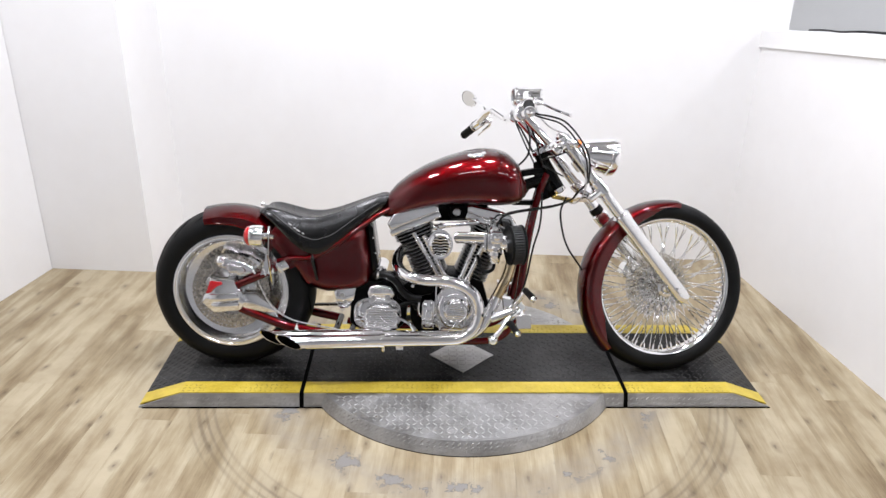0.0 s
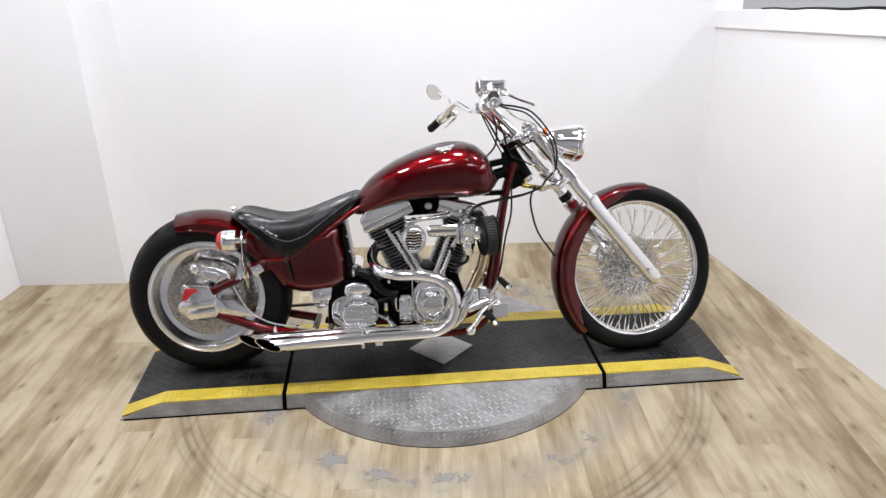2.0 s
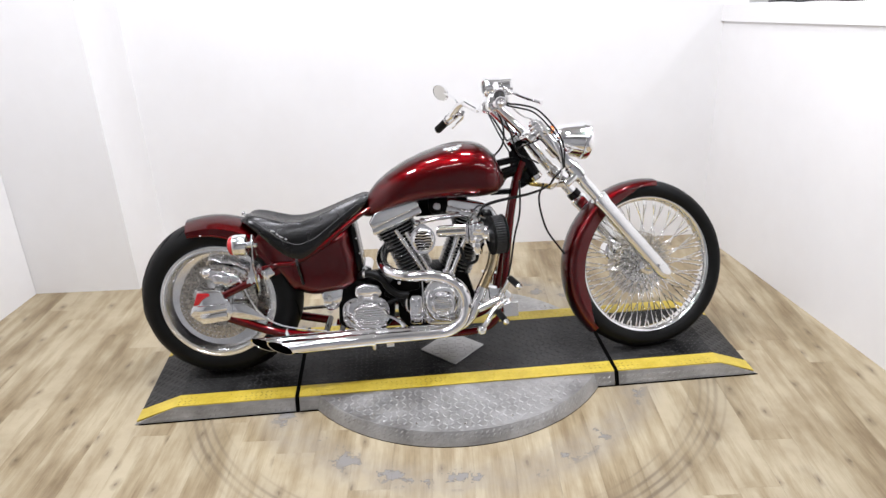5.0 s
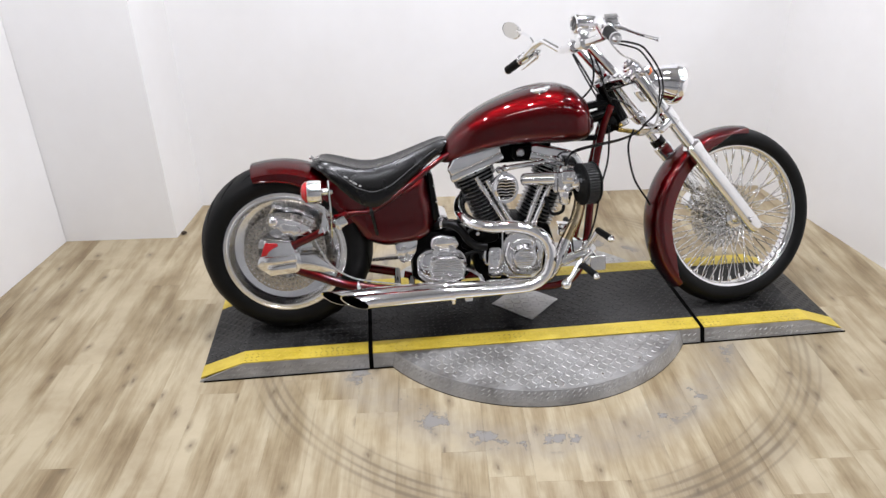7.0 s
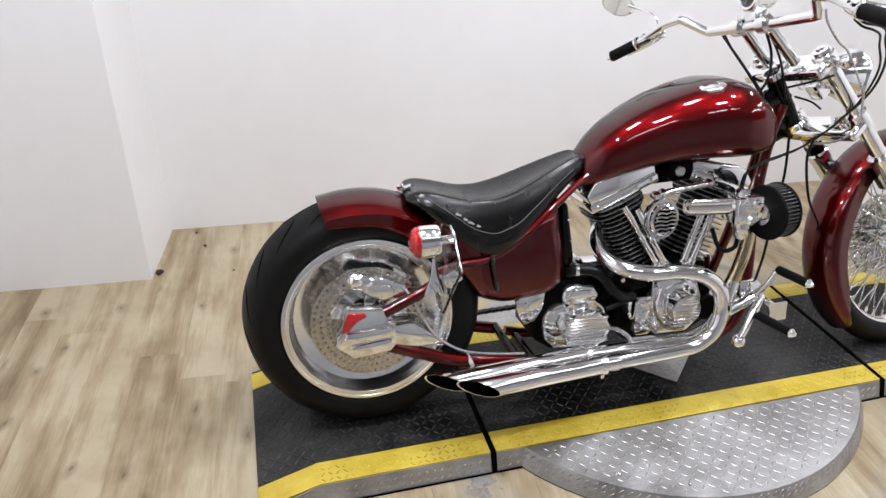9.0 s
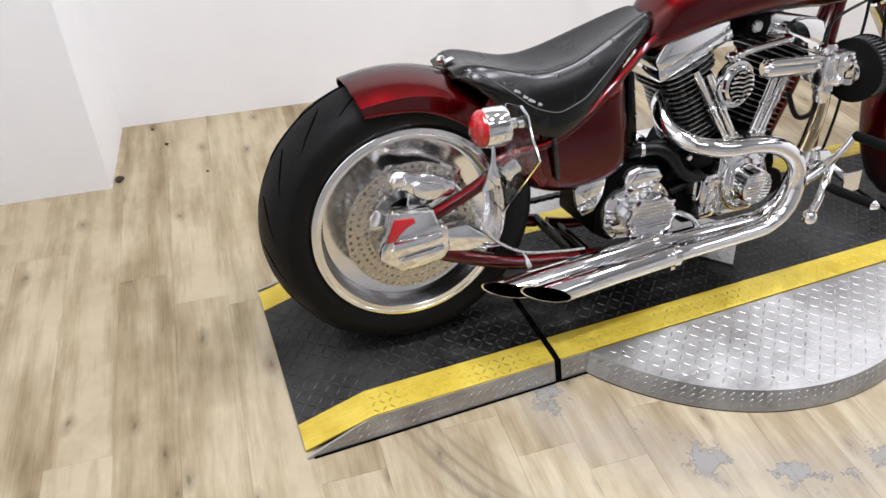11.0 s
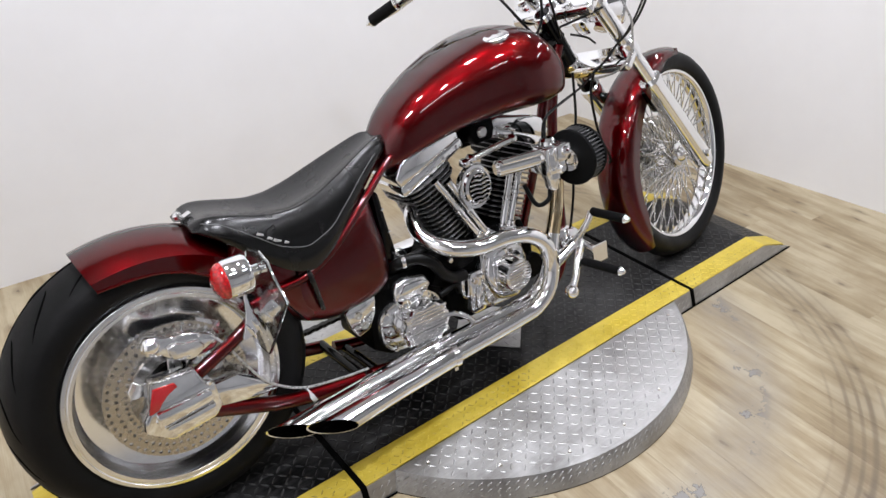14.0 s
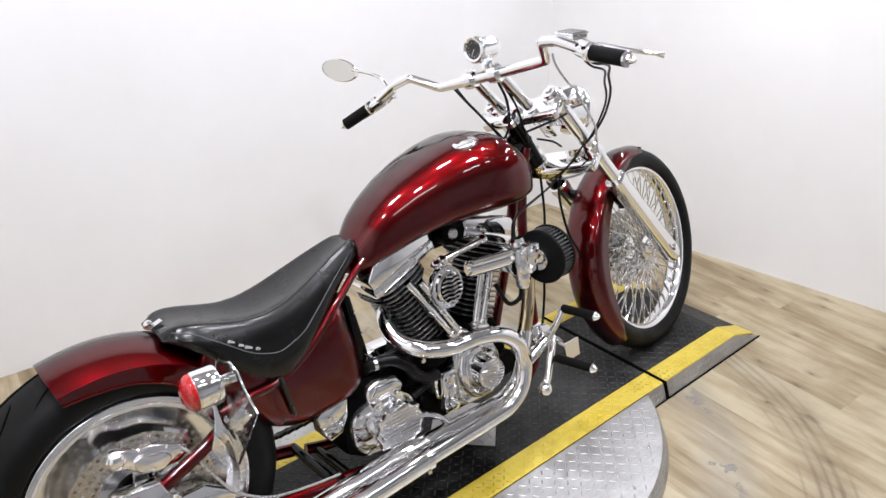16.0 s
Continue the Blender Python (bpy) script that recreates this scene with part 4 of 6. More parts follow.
def tank():
    xs = np.interp(np.linspace(0, len(TANK_X) - 1, 61), range(len(TANK_X)), TANK_X)
    rings = []
    for x in xs:
        def at(v):
            return sum(float(np.interp(x + d, TANK_X, v)) for d in (-0.010, 0, 0.010)) / 3
        t, b, w = at(TANK_TOP), at(TANK_LOW), at(TANK_W)
        mid = b + 0.36 * (t - b)
        pts = []
        for j in range(40):
            a = 2 * math.pi * j / 40
            cy, sz = math.cos(a), math.sin(a)
            y = w * math.copysign(abs(cy) ** 0.74, cy)
            z = mid + (t - mid) * abs(sz) ** 0.76 if sz >= 0 else mid - (mid - b) * abs(sz) ** 0.62
            pts.append((x, y, z))
        rings.append(pts)
    return loft(rings)


tank_ob = add("fuel_tank", tank(), CANDY, "candy-red teardrop fuel tank")
seam = []
for j in range(41):
    a = 2 * math.pi * j / 40
    cy, sz = math.cos(a), math.sin(a)
    t, b, w = (float(np.interp(1.205, TANK_X, v)) for v in (TANK_TOP, TANK_LOW, TANK_W))
    mid = b + 0.36 * (t - b)
    seam.append((1.205, (w + 0.0005) * math.copysign(abs(cy) ** 0.74, cy), mid + (t - mid) * abs(sz) ** 0.76 if sz >= 0 else mid - (mid - b) * abs(sz) ** 0.62))
add("tank_seam", tube(seam, 0.0022, 6, 1, False), CANDY, "welded tank seam", tank_ob)
CAP = pose(1.030, -0.086, 0.9405, 4, -10, 0)
add("tank_cap", lathe([(0.0, -0.004), (0.040, -0.004), (0.041, 0.003), (0.037, 0.007), (0.026, 0.009), (0.024, 0.006), (0.010, 0.007), (0.0, 0.008)], 40), POLISHED, "polished fuel cap", tank_ob, CAP)
for k in range(6):
    add("cap_rib", box((0.018, 0.003, 0.004), CAP @ pose(0, 0, 0.007, 0, 0, 30 * k) @ Matrix.Translation((0.029, 0, 0)), 0.001, 1), CHROME, parent=tank_ob)

# ---- engine
crank = Vector((0.935, 0, 0.214))
engine = add("crankcase", prism([(0.76, 0.22), (0.80, 0.165), (1.02, 0.160), (1.085, 0.20), (1.10, 0.30), (1.07, 0.40), (1.02, 0.43), (0.85, 0.43), (0.79, 0.40), (0.76, 0.34)], -0.088, 0.095, 0.014), ENGINE_BLACK, "black V-twin crankcase")


def fin_mesh(sx, sy, name, mat):
    bm = bmesh.new()
    pts, n = [], 40
    for j in range(n):
        a = 2 * math.pi * j / n
        c, s = math.cos(a), math.sin(a)
        pts.append((sx * math.copysign(abs(c) ** 0.6, c), sy * math.copysign(abs(s) ** 0.6, s)))
    rings = [[(x * q, y * q, z) for x, y in pts] for q, z in ((0.985, -0.0016), (1.0, -0.001), (1.0, 0.001), (0.985, 0.0016))]
    bm.free()
    bm = loft(rings)
    me = bpy.data.meshes.new(name)
    bm.to_mesh(me)
    bm.free()
    me.materials.append(mat)
    return me


FIN_DARK = surface("polished_fin", (0.22, 0.22, 0.22), (0.34, 0.34, 0.34), 0.3, 0.9, 60)
barrel_fin = fin_mesh(0.074, 0.086, "fin", FIN_DARK)
head_fin = fin_mesh(0.088, 0.096, "fin", FIN_DARK)
for tilt in (-22.5, 22.5):
    base = Matrix.Translation(crank) @ pose(0, 0, 0, 0, tilt, 0)
    cyl = add("cylinder", rod((0, 0, 0.19), (0, 0, 0.41), 0.062, 32), ENGINE_BLACK, "black finned cylinder", engine, base)
    for k in range(12):
        f = new("fin", barrel_fin)
        f.parent = cyl
        f.matrix_basis = base @ Matrix.Translation((0, 0, 0.222 + 0.0155 * k))
    for k in range(3):
        f = new("fin", head_fin)
        f.parent = cyl
        f.matrix_basis = base @ Matrix.Translation((0, 0, 0.412 + 0.0145 * k))
    head = add("cylinder_head", box((0.145, 0.16, 0.06), base @ Matrix.Translation((0, 0, 0.425)), 0.015), ENGINE_BLACK, "black cylinder head", engine)
    flip = 1 if tilt < 0 else -1
    rocker = add("rocker_box", box((0.228, 0.165, 0.030), base @ Matrix.Translation((0.022 * flip, 0, 0.459)), 0.007), CHROME, "chrome rocker box", engine)
    top = [(-0.086, 0.470), (0.136, 0.470), (0.139, 0.494), (0.126, 0.506), (-0.02, 0.532), (-0.05, 0.530), (-0.089, 0.503)]
    add("rocker_cover", prism([(x * flip, z) for x, z in top], -0.080, 0.080, 0.008, 3), CHROME, parent=rocker, m=base)
    for x in (-0.09, 0.09, -0.02, 0.04):
        add("bolt", lathe([(0.006, 0), (0.006, 0.006), (0.0, 0.007)], 6), CHROME, parent=rocker, m=base @ Matrix.Translation((x + 0.022 * flip, -0.082, 0.459)) @ pose(0, 0, 0, 90, 0, 0))

# pushrod tubes, leaning with the cylinders on the right side
for foot, head_at in (((0.895, 0.402), (0.772, 0.612)), ((0.922, 0.400), (0.815, 0.600)), ((0.968, 0.402), (1.042, 0.585)), ((0.996, 0.402), (1.085, 0.600))):
    a, b = Vector((foot[0], -0.108, foot[1])), Vector((head_at[0], -0.092, head_at[1]))
    rodb = add("pushrod_tube", rod(a, b, 0.0105, 14), CHROME, "chrome pushrod tube", engine)
    add("collar", rod(a, a.lerp(b, 0.12), 0.0150, 14, bevel=0.002), CHROME, parent=rodb)
    add("collar", rod(a.lerp(b, 0.47), a.lerp(b, 0.53), 0.0130, 14, bevel=0.002), CHROME, parent=rodb)
for x in (0.908, 0.983):
    add("tappet_block", box((0.058, 0.04, 0.034), pose(x, -0.105, 0.40, 0, -14 if x < 0.95 else 14, 0), 0.006), CHROME, "chrome tappet block", engine)

cam_case = add("cam_cover", prism([(0.872, 0.205), (0.892, 0.186), (1.0, 0.182), (1.035, 0.215), (1.045, 0.30), (1.02, 0.365), (0.955, 0.392), (0.898, 0.378), (0.874, 0.34)], -0.120, -0.080, 0.010, 3), POLISHED, "polished cam cover", engine)
NOSE = (0.955, 0.288)
add("points_cover", lathe([(0.0, 0.066), (0.042, 0.066), (0.047, 0.063), (0.049, 0.057), (0.049, 0.016), (0.053, 0.010), (0.066, 0.008), (0.068, 0.0), (0.0, 0.0)], 48), CHROME, parent=cam_case, m=pose(NOSE[0], -0.119, NOSE[1], 90, 0, 0))
for k in range(9):
    z = -0.036 + 0.009 * k
    half = math.sqrt(max(0.042 ** 2 - z * z, 1e-6))
    add("cover_rib", box((2 * half, 0.006, 0.0044), pose(NOSE[0], -0.1855, NOSE[1] + z, 0, 0, 0), 0.0015, 1), CHROME, parent=cam_case)
add("cover_swell", tube([(0.905, -0.120, 0.345), (0.892, -0.124, 0.30), (0.902, -0.126, 0.255), (0.93, -0.124, 0.218), (0.985, -0.122, 0.203)], [0.010, 0.016, 0.018, 0.015, 0.009], 12, 6), CHROME, "swollen edge of the cam cover", cam_case)
for x, z in ((0.890, 0.20), (0.886, 0.352), (1.03, 0.23), (1.015, 0.352), (0.95, 0.378)):
    add("bolt", lathe([(0.006, 0), (0.006, 0.005), (0.0, 0.006)], 6), CHROME, parent=cam_case, m=pose(x, -0.122, z, 90, 0, 0))
pump = add("oil_pump", prism([(0.808, 0.212), (0.820, 0.200), (0.860, 0.200), (0.866, 0.210), (0.866, 0.318), (0.856, 0.330), (0.822, 0.330), (0.812, 0.312)], -0.134, -0.080, 0.006, 2), CHROME, "chrome oil pump body", engine)
add("pump_cover", prism([(0.822, 0.222), (0.854, 0.218), (0.858, 0.268), (0.846, 0.286), (0.826, 0.280)], -0.142, -0.132, 0.004, 2), POLISHED, "squared pump cover", pump)
for dx, dz, rad in ((0.016, -0.040, 0.005), (-0.010, -0.036, 0.005), (0.012, 0.014, 0.005), (-0.012, 0.045, 0.009), (0.014, 0.050, 0.008)):
    add("pump_nut", rod((0.838 + dx, -0.130, 0.262 + dz), (0.838 + dx, -0.147, 0.262 + dz), rad, 6, bevel=0.0015), CHROME, parent=pump)
add("pump_pipe", tube([(0.816, -0.110, 0.250), (0.800, -0.118, 0.262), (0.797, -0.120, 0.300), (0.806, -0.116, 0.338)], 0.006, 10), CHROME, parent=pump)
add("case_rib", box((0.006, 0.046, 0.190), pose(0.8705, -0.100, 0.300), 0.002), POLISHED, "bright edge of the crankcase", engine)
add("case_shoulder", prism([(0.70, 0.33), (0.74, 0.395), (0.80, 0.42), (0.86, 0.42), (0.86, 0.35), (0.79, 0.335), (0.76, 0.30)], -0.112, -0.07, 0.010, 2), ENGINE_BLACK, "black rear crankcase shoulder", engine)
add("case_plug", lathe([(0.0, 0.006), (0.007, 0.005), (0.009, 0.0), (0.0, 0.0)], 12), CHROME, parent=engine, m=pose(0.772, -0.112, 0.385, 90, 0, 0))
add("generator", rod((1.075, -0.11, 0.25), (1.075, 0.08, 0.25), 0.042, 28, bevel=0.006), ENGINE_BLACK, "black engine nose", engine)

# round chrome cover between the cylinders, on its bracket
horn = add("round_cover", lathe([(0.0, 0.022), (0.018, 0.022), (0.032, 0.019), (0.043, 0.012), (0.046, 0.004), (0.053, 0.004), (0.054, -0.006), (0.050, -0.022), (0.0, -0.022)], 48), CHROME,
           "round chrome cover with slotted face", engine, pose(0.885, -0.118, 0.568, 90, 0, 0) @ Matrix.Diagonal((1.0, 1.16, 1, 1)))
add("cover_face", lathe([(0.0, 0.024), (0.036, 0.0205), (0.036, 0.018), (0.0, 0.018)], 40), ENGINE_BLACK, "dark recessed face", horn, pose(0.885, -0.118, 0.568, 90, 0, 0) @ Matrix.Diagonal((1.0, 1.16, 1, 1)))
for k in range(7):
    z = -0.036 + 0.012 * k
    half = math.sqrt(max(0.041 ** 2 - z * z, 1e-5)) * 0.86
    add("cover_rib", tube([(0.885 - half, -0.1385 - 0.002, 0.568 + z), (0.885 - half / 2, -0.1425, 0.568 + z + 0.003), (0.885, -0.1435, 0.568 + z), (0.885 + half / 2, -0.1425, 0.568 + z + 0.003), (0.885 + half, -0.1385 - 0.002, 0.568 + z)], 0.0034, 8, 4), CHROME, parent=horn)
bracket = add("top_bracket", tube([(0.865, -0.108, 0.640), (0.94, -0.112, 0.652), (1.03, -0.115, 0.662)], 0.010, 12, 5), CHROME, "chrome engine bracket", engine)
for x, z in ((0.862, 0.640), (0.885, 0.646), (1.035, 0.664)):
    add("acorn_nut", lathe([(0.0, 0.018), (0.008, 0.014), (0.013, 0.004), (0.013, -0.01), (0.0, -0.01)], 12), CHROME, parent=bracket, m=pose(x, -0.114, z, 90, 0, 0))
add("bracket_stem", prism([(0.868, 0.635), (0.895, 0.642), (0.90, 0.60), (0.875, 0.60)], -0.112, -0.100, 0.003), CHROME, parent=bracket)

# intake, carburettor, air filter
intake = add("intake_tube", rod((0.945, -0.135, 0.602), (1.075, -0.178, 0.608), 0.024, 20, bevel=0.008), CHROME, "chrome intake tube", engine)
add("intake_rib", rod((0.955, -0.152, 0.620), (1.070, -0.196, 0.628), 0.010, 12, bevel=0.003), CHROME, parent=intake)
CB = pose(1.104, -0.186, 0.600, 0, 0, -6)
carb = add("carburettor", box((0.058, 0.078, 0.080), CB, 0.010), POLISHED, "polished carburettor", engine)
add("carb_body", box((0.05, 0.05, 0.05), CB @ pose(0.012, -0.030, 0.022, 0, 0, 0), 0.008), POLISHED, parent=carb)
add("vacuum_port", lathe([(0.0, 0.024), (0.006, 0.022), (0.008, 0.012), (0.014, 0.010), (0.014, 0.0), (0.0, 0.0)], 16), CHROME, parent=carb, m=CB @ pose(0.012, -0.055, 0.028, 90, 0, 0))
add("carb_flange", box((0.012, 0.080, 0.078), CB @ Matrix.Translation((-0.036, 0, 0)), 0.004), CHROME, parent=carb)
add("carb_throat", rod((0.026, 0, 0), (0.052, 0, -0.004), 0.033, 24, bevel=0.004), POLISHED, parent=carb, m=CB)
add("float_bowl", lathe([(0.0, -0.062), (0.018, -0.062), (0.022, -0.056), (0.024, -0.030), (0.029, -0.027), (0.029, 0.0), (0.0, 0.0)], 24), POLISHED, parent=carb, m=CB @ Matrix.Translation((0.004, 0, -0.030)))
add("carb_top", lathe([(0.0, 0.024), (0.016, 0.024), (0.024, 0.016), (0.026, 0.0), (0.0, 0.0)], 24), CHROME, parent=carb, m=CB @ Matrix.Translation((0, 0.005, 0.034)))
add("throttle_lever", prism([(-0.020, 0.03), (0.007, 0.04), (0.027, 0.01), (0.017, -0.03), (0.002, -0.015)], -0.048, -0.040, 0.002), CHROME, parent=carb, m=CB)
add("accelerator_pump", lathe([(0.0, 0.018), (0.008, 0.018), (0.013, 0.010), (0.017, 0.008), (0.017, 0.0), (0.0, 0.0)], 20), POLISHED, parent=carb, m=CB @ pose(0.008, -0.034, -0.024, 90, 0, 0))
for dx, dz in ((-0.02, 0.022), (0.02, 0.026), (0.022, -0.022), (-0.018, -0.024)):
    add("carb_screw", lathe([(0.005, 0), (0.005, 0.006), (0.0, 0.007)], 8), CHROME, parent=carb, m=CB @ pose(dx, -0.036, dz, 90, 0, 0))
add("drain_hose", tube([(1.11, -0.172, 0.515), (1.10, -0.175, 0.475), (1.06, -0.165, 0.468), (1.04, -0.14, 0.53)], 0.007, 8), CABLE, parent=carb)


def air_filter():
    m = pose(1.158, -0.214, 0.588, 0, 0, 9) @ pose(0, 0, 0, 0, 88, 0)
    n = 44
    rings = []
    for z in (0.006, 0.054):
        folds = [(0.0792 if j % 4 < 2 else 0.066, math.pi * j / (2 * n)) for j in range(4 * n)]
        rings.append([(r * math.cos(a), r * math.sin(a), z) for r, a in folds])
    f = add("air_filter", loft(rings), FILTER, "round black pleated air filter", engine, m, smooth=False)
    for z0 in (0.0, 0.052):
        add("filter_band", lathe([(0.0, z0), (0.079, z0), (0.082, z0 + 0.003), (0.082, z0 + 0.007), (0.079, z0 + 0.010), (0.0, z0 + 0.010)], 48), GRIP, parent=f, m=m)
    add("filter_neck", rod((0, 0, -0.014), (0, 0, 0.002), 0.034, 24), CHROME, parent=f, m=m)


air_filter()
add("engine_mount", prism([(0.80, 0.70), (0.83, 0.755), (1.08, 0.785), (1.09, 0.70), (1.03, 0.655), (0.86, 0.650)], -0.03, 0.03, 0.006), ENGINE_BLACK, "black top engine mount", engine)
add("coil", prism([(0.918, 0.728), (0.996, 0.728), (1.0, 0.70), (0.99, 0.672), (0.93, 0.668), (0.915, 0.695)], -0.085, -0.02, 0.006), ENGINE_BLACK, "black coil bracket", engine)
add("coil_button", lathe([(0.0, 0.008), (0.012, 0.008), (0.016, 0.004), (0.016, 0.0), (0.010, 0.0), (0.009, 0.004), (0.0, 0.004)], 20), CAST, parent=engine, m=pose(0.952, -0.085, 0.70, 90, 0, 0))

# ---- transmission
gearbox = add("gearbox", prism([(0.50, 0.21), (0.55, 0.175), (0.70, 0.175), (0.745, 0.22), (0.745, 0.36), (0.70, 0.40), (0.56, 0.40), (0.51, 0.35)], -0.095, 0.10, 0.012), ENGINE_BLACK, "black gearbox case")
round_case = [(0.622 + 0.102 * math.copysign(abs(math.cos(a)) ** 0.7, math.cos(a)), 0.258 + 0.074 * math.copysign(abs(math.sin(a)) ** 0.7, math.sin(a))) for a in (2 * math.pi * k / 40 for k in range(40))]


def case_ring(q, y):
    return [(0.622 + (x - 0.622) * q, y, 0.258 + (z - 0.258) * q) for x, z in round_case]


add("gearbox_side", loft([case_ring(1.0, -0.085), case_ring(1.0, -0.106), case_ring(0.98, -0.112), case_ring(0.93, -0.112), case_ring(0.90, -0.108), case_ring(0.89, -0.094)]), POLISHED, "polished gearbox end flange", gearbox)
add("gearbox_recess", loft([case_ring(0.885, -0.096), case_ring(0.8, -0.10), case_ring(0.7, -0.104)]), CHROME, "polished recess behind the end cover", gearbox)
lobed = [(0.642 + (0.072 + 0.0035 * math.cos(10 * a)) * math.copysign(abs(math.cos(a)) ** 0.66, math.cos(a)), 0.253 + (0.056 + 0.003 * math.cos(10 * a)) * math.copysign(abs(math.sin(a)) ** 0.66, math.sin(a))) for a in (2 * math.pi * k / 60 for k in range(60))]
end = add("gearbox_cover", loft([[(0.642 + (x - 0.642) * q, y, 0.253 + (z - 0.253) * q) for x, z in lobed] for q, y in ((0.9, -0.10), (0.92, -0.128), (1.0, -0.134), (1.0, -0.152), (0.97, -0.158), (0.90, -0.160), (0.86, -0.157))]), POLISHED, "ribbed polished gearbox cover", gearbox)
for k in range(9):
    z = -0.040 + 0.010 * k
    half = 0.058 * (1 - abs(z / 0.052) ** 2.6) ** 0.4
    add("cover_rib", box((2 * half, 0.007, 0.0052), pose(0.642, -0.158, 0.253 + z), 0.002, 1), CHROME, parent=end)
for k in range(10):
    a = 2 * math.pi * k / 10
    add("bolt", lathe([(0.005, 0), (0.005, 0.004), (0.0, 0.005)], 6), CHROME, parent=end, m=pose(0.642 + 0.072 * math.copysign(abs(math.cos(a)) ** 0.66, math.cos(a)), -0.154, 0.253 + 0.055 * math.copysign(abs(math.sin(a)) ** 0.66, math.sin(a)), 90, 0, 0))
for x, z in ((0.600, 0.322), (0.668, 0.326)):
    add("filler_boss", lathe([(0.008, 0.006), (0.010, 0.010), (0.014, 0.010), (0.0155, 0.004), (0.0155, -0.03), (0.0, -0.03), (0.0, 0.003), (0.008, 0.003)], 20), CHROME, parent=gearbox, m=pose(x, -0.122, z, 90, 0, 0))
for x, z in ((0.535, 0.235), (0.548, 0.312), (0.555, 0.200)):
    add("bolt", lathe([(0.007, 0), (0.007, 0.007), (0.0, 0.009)], 6), CHROME, parent=gearbox, m=pose(x, -0.112, z, 90, 0, 0))
add("gearbox_top", prism([(0.578, 0.345), (0.590, 0.318), (0.685, 0.322), (0.700, 0.348), (0.682, 0.378), (0.62, 0.388), (0.585, 0.376)], -0.116, 0.06, 0.010, 3), POLISHED, "polished gearbox top cover", gearbox)
add("top_plate", prism([(0.592, 0.352), (0.605, 0.342), (0.678, 0.345), (0.682, 0.360), (0.665, 0.370), (0.61, 0.374)], -0.124, -0.114, 0.003), CHROME, parent=gearbox)
add("speedo_drive", prism([(0.436, 0.352), (0.478, 0.378), (0.530, 0.368), (0.522, 0.322), (0.498, 0.282), (0.464, 0.272), (0.446, 0.300)], -0.10, -0.088, 0.004), CHROME, "cast bracket behind the gearbox", gearbox)
for x, z in ((0.470, 0.336), (0.484, 0.302)):
    add("drive_nut", lathe([(0.0, 0.002), (0.006, 0.002), (0.007, 0.006), (0.011, 0.006), (0.012, 0.0), (0.0, 0.0)], 14), CAST, parent=gearbox, m=pose(x, -0.10, z, 90, 0, 0))
for pts, rad in (([(0.600, -0.060, 0.400), (0.622, -0.095, 0.428), (0.668, -0.118, 0.430), (0.706, -0.128, 0.404), (0.730, -0.130, 0.366), (0.766, -0.128, 0.338), (0.806, -0.122, 0.330)], 0.0165),
                 ([(0.66, -0.08, 0.425), (0.72, -0.105, 0.440), (0.80, -0.110, 0.425), (0.86, -0.11, 0.40)], 0.0105), ([(0.72, -0.12, 0.30), (0.77, -0.125, 0.315), (0.79, -0.11, 0.28)], 0.009)):
    add("oil_hose", tube(pts, rad, 12, 6), CABLE, "black oil hose", gearbox)
add("hose_clamp", lathe([(0.0170, -0.005), (0.0190, -0.005), (0.0190, 0.005), (0.0170, 0.005)], 24, True), CHROME, parent=gearbox, m=pose(0.630, -0.100, 0.4295, 0, 90, -20))
add("starter_motor", rod((0.632, -0.080, 0.432), (0.632, 0.09, 0.432), 0.029, 24, bevel=0.005), CHROME, "chrome starter motor", gearbox)
add("shift_arm", tube([(0.700, -0.150, 0.258), (0.735, -0.158, 0.248), (0.768, -0.165, 0.226), (0.782, -0.168, 0.205)], [0.009, 0.007, 0.007, 0.010], 8), CHROME, parent=gearbox)

# ---- exhaust
def pipe_end(name, x0, x1, y0, y1, z0, z1, r, label):
    """A straight pipe from (x1) back to its slash-cut mouth at x0; the cut faces outward."""
    n = 28
    a, b = Vector((x1, y1, z1)), Vector((x0, y0, z0))
    def ring(c, rad, cut):
        return [(c.x - cut * rad * (math.cos(t) + 0.45 * math.sin(t)), c.y + rad * math.cos(t), c.z + rad * math.sin(t)) for t in (2 * math.pi * j / n for j in range(n))]
    rings = [ring(a, r, 0), ring(a.lerp(b, 0.5), r, 0), ring(b, r, 1.75), ring(b + Vector((0.001, 0, 0)), r - 0.0012, 1.75), ring(a.lerp(b, 0.6), r - 0.0012, 0)]
    ob = add(name, loft(rings, caps=False), CHROME, label)
    inside = [ring(b + Vector((0.002, 0, 0)), r - 0.0015, 1.75), ring(a.lerp(b, 0.55), r - 0.0016, 0)]
    bm = loft(inside, caps=False)
    bm.faces.new([v for v in bm.verts][n:2 * n])
    add("bore", bm, GAP_DARK, "sooty pipe mouth", ob)
    return ob


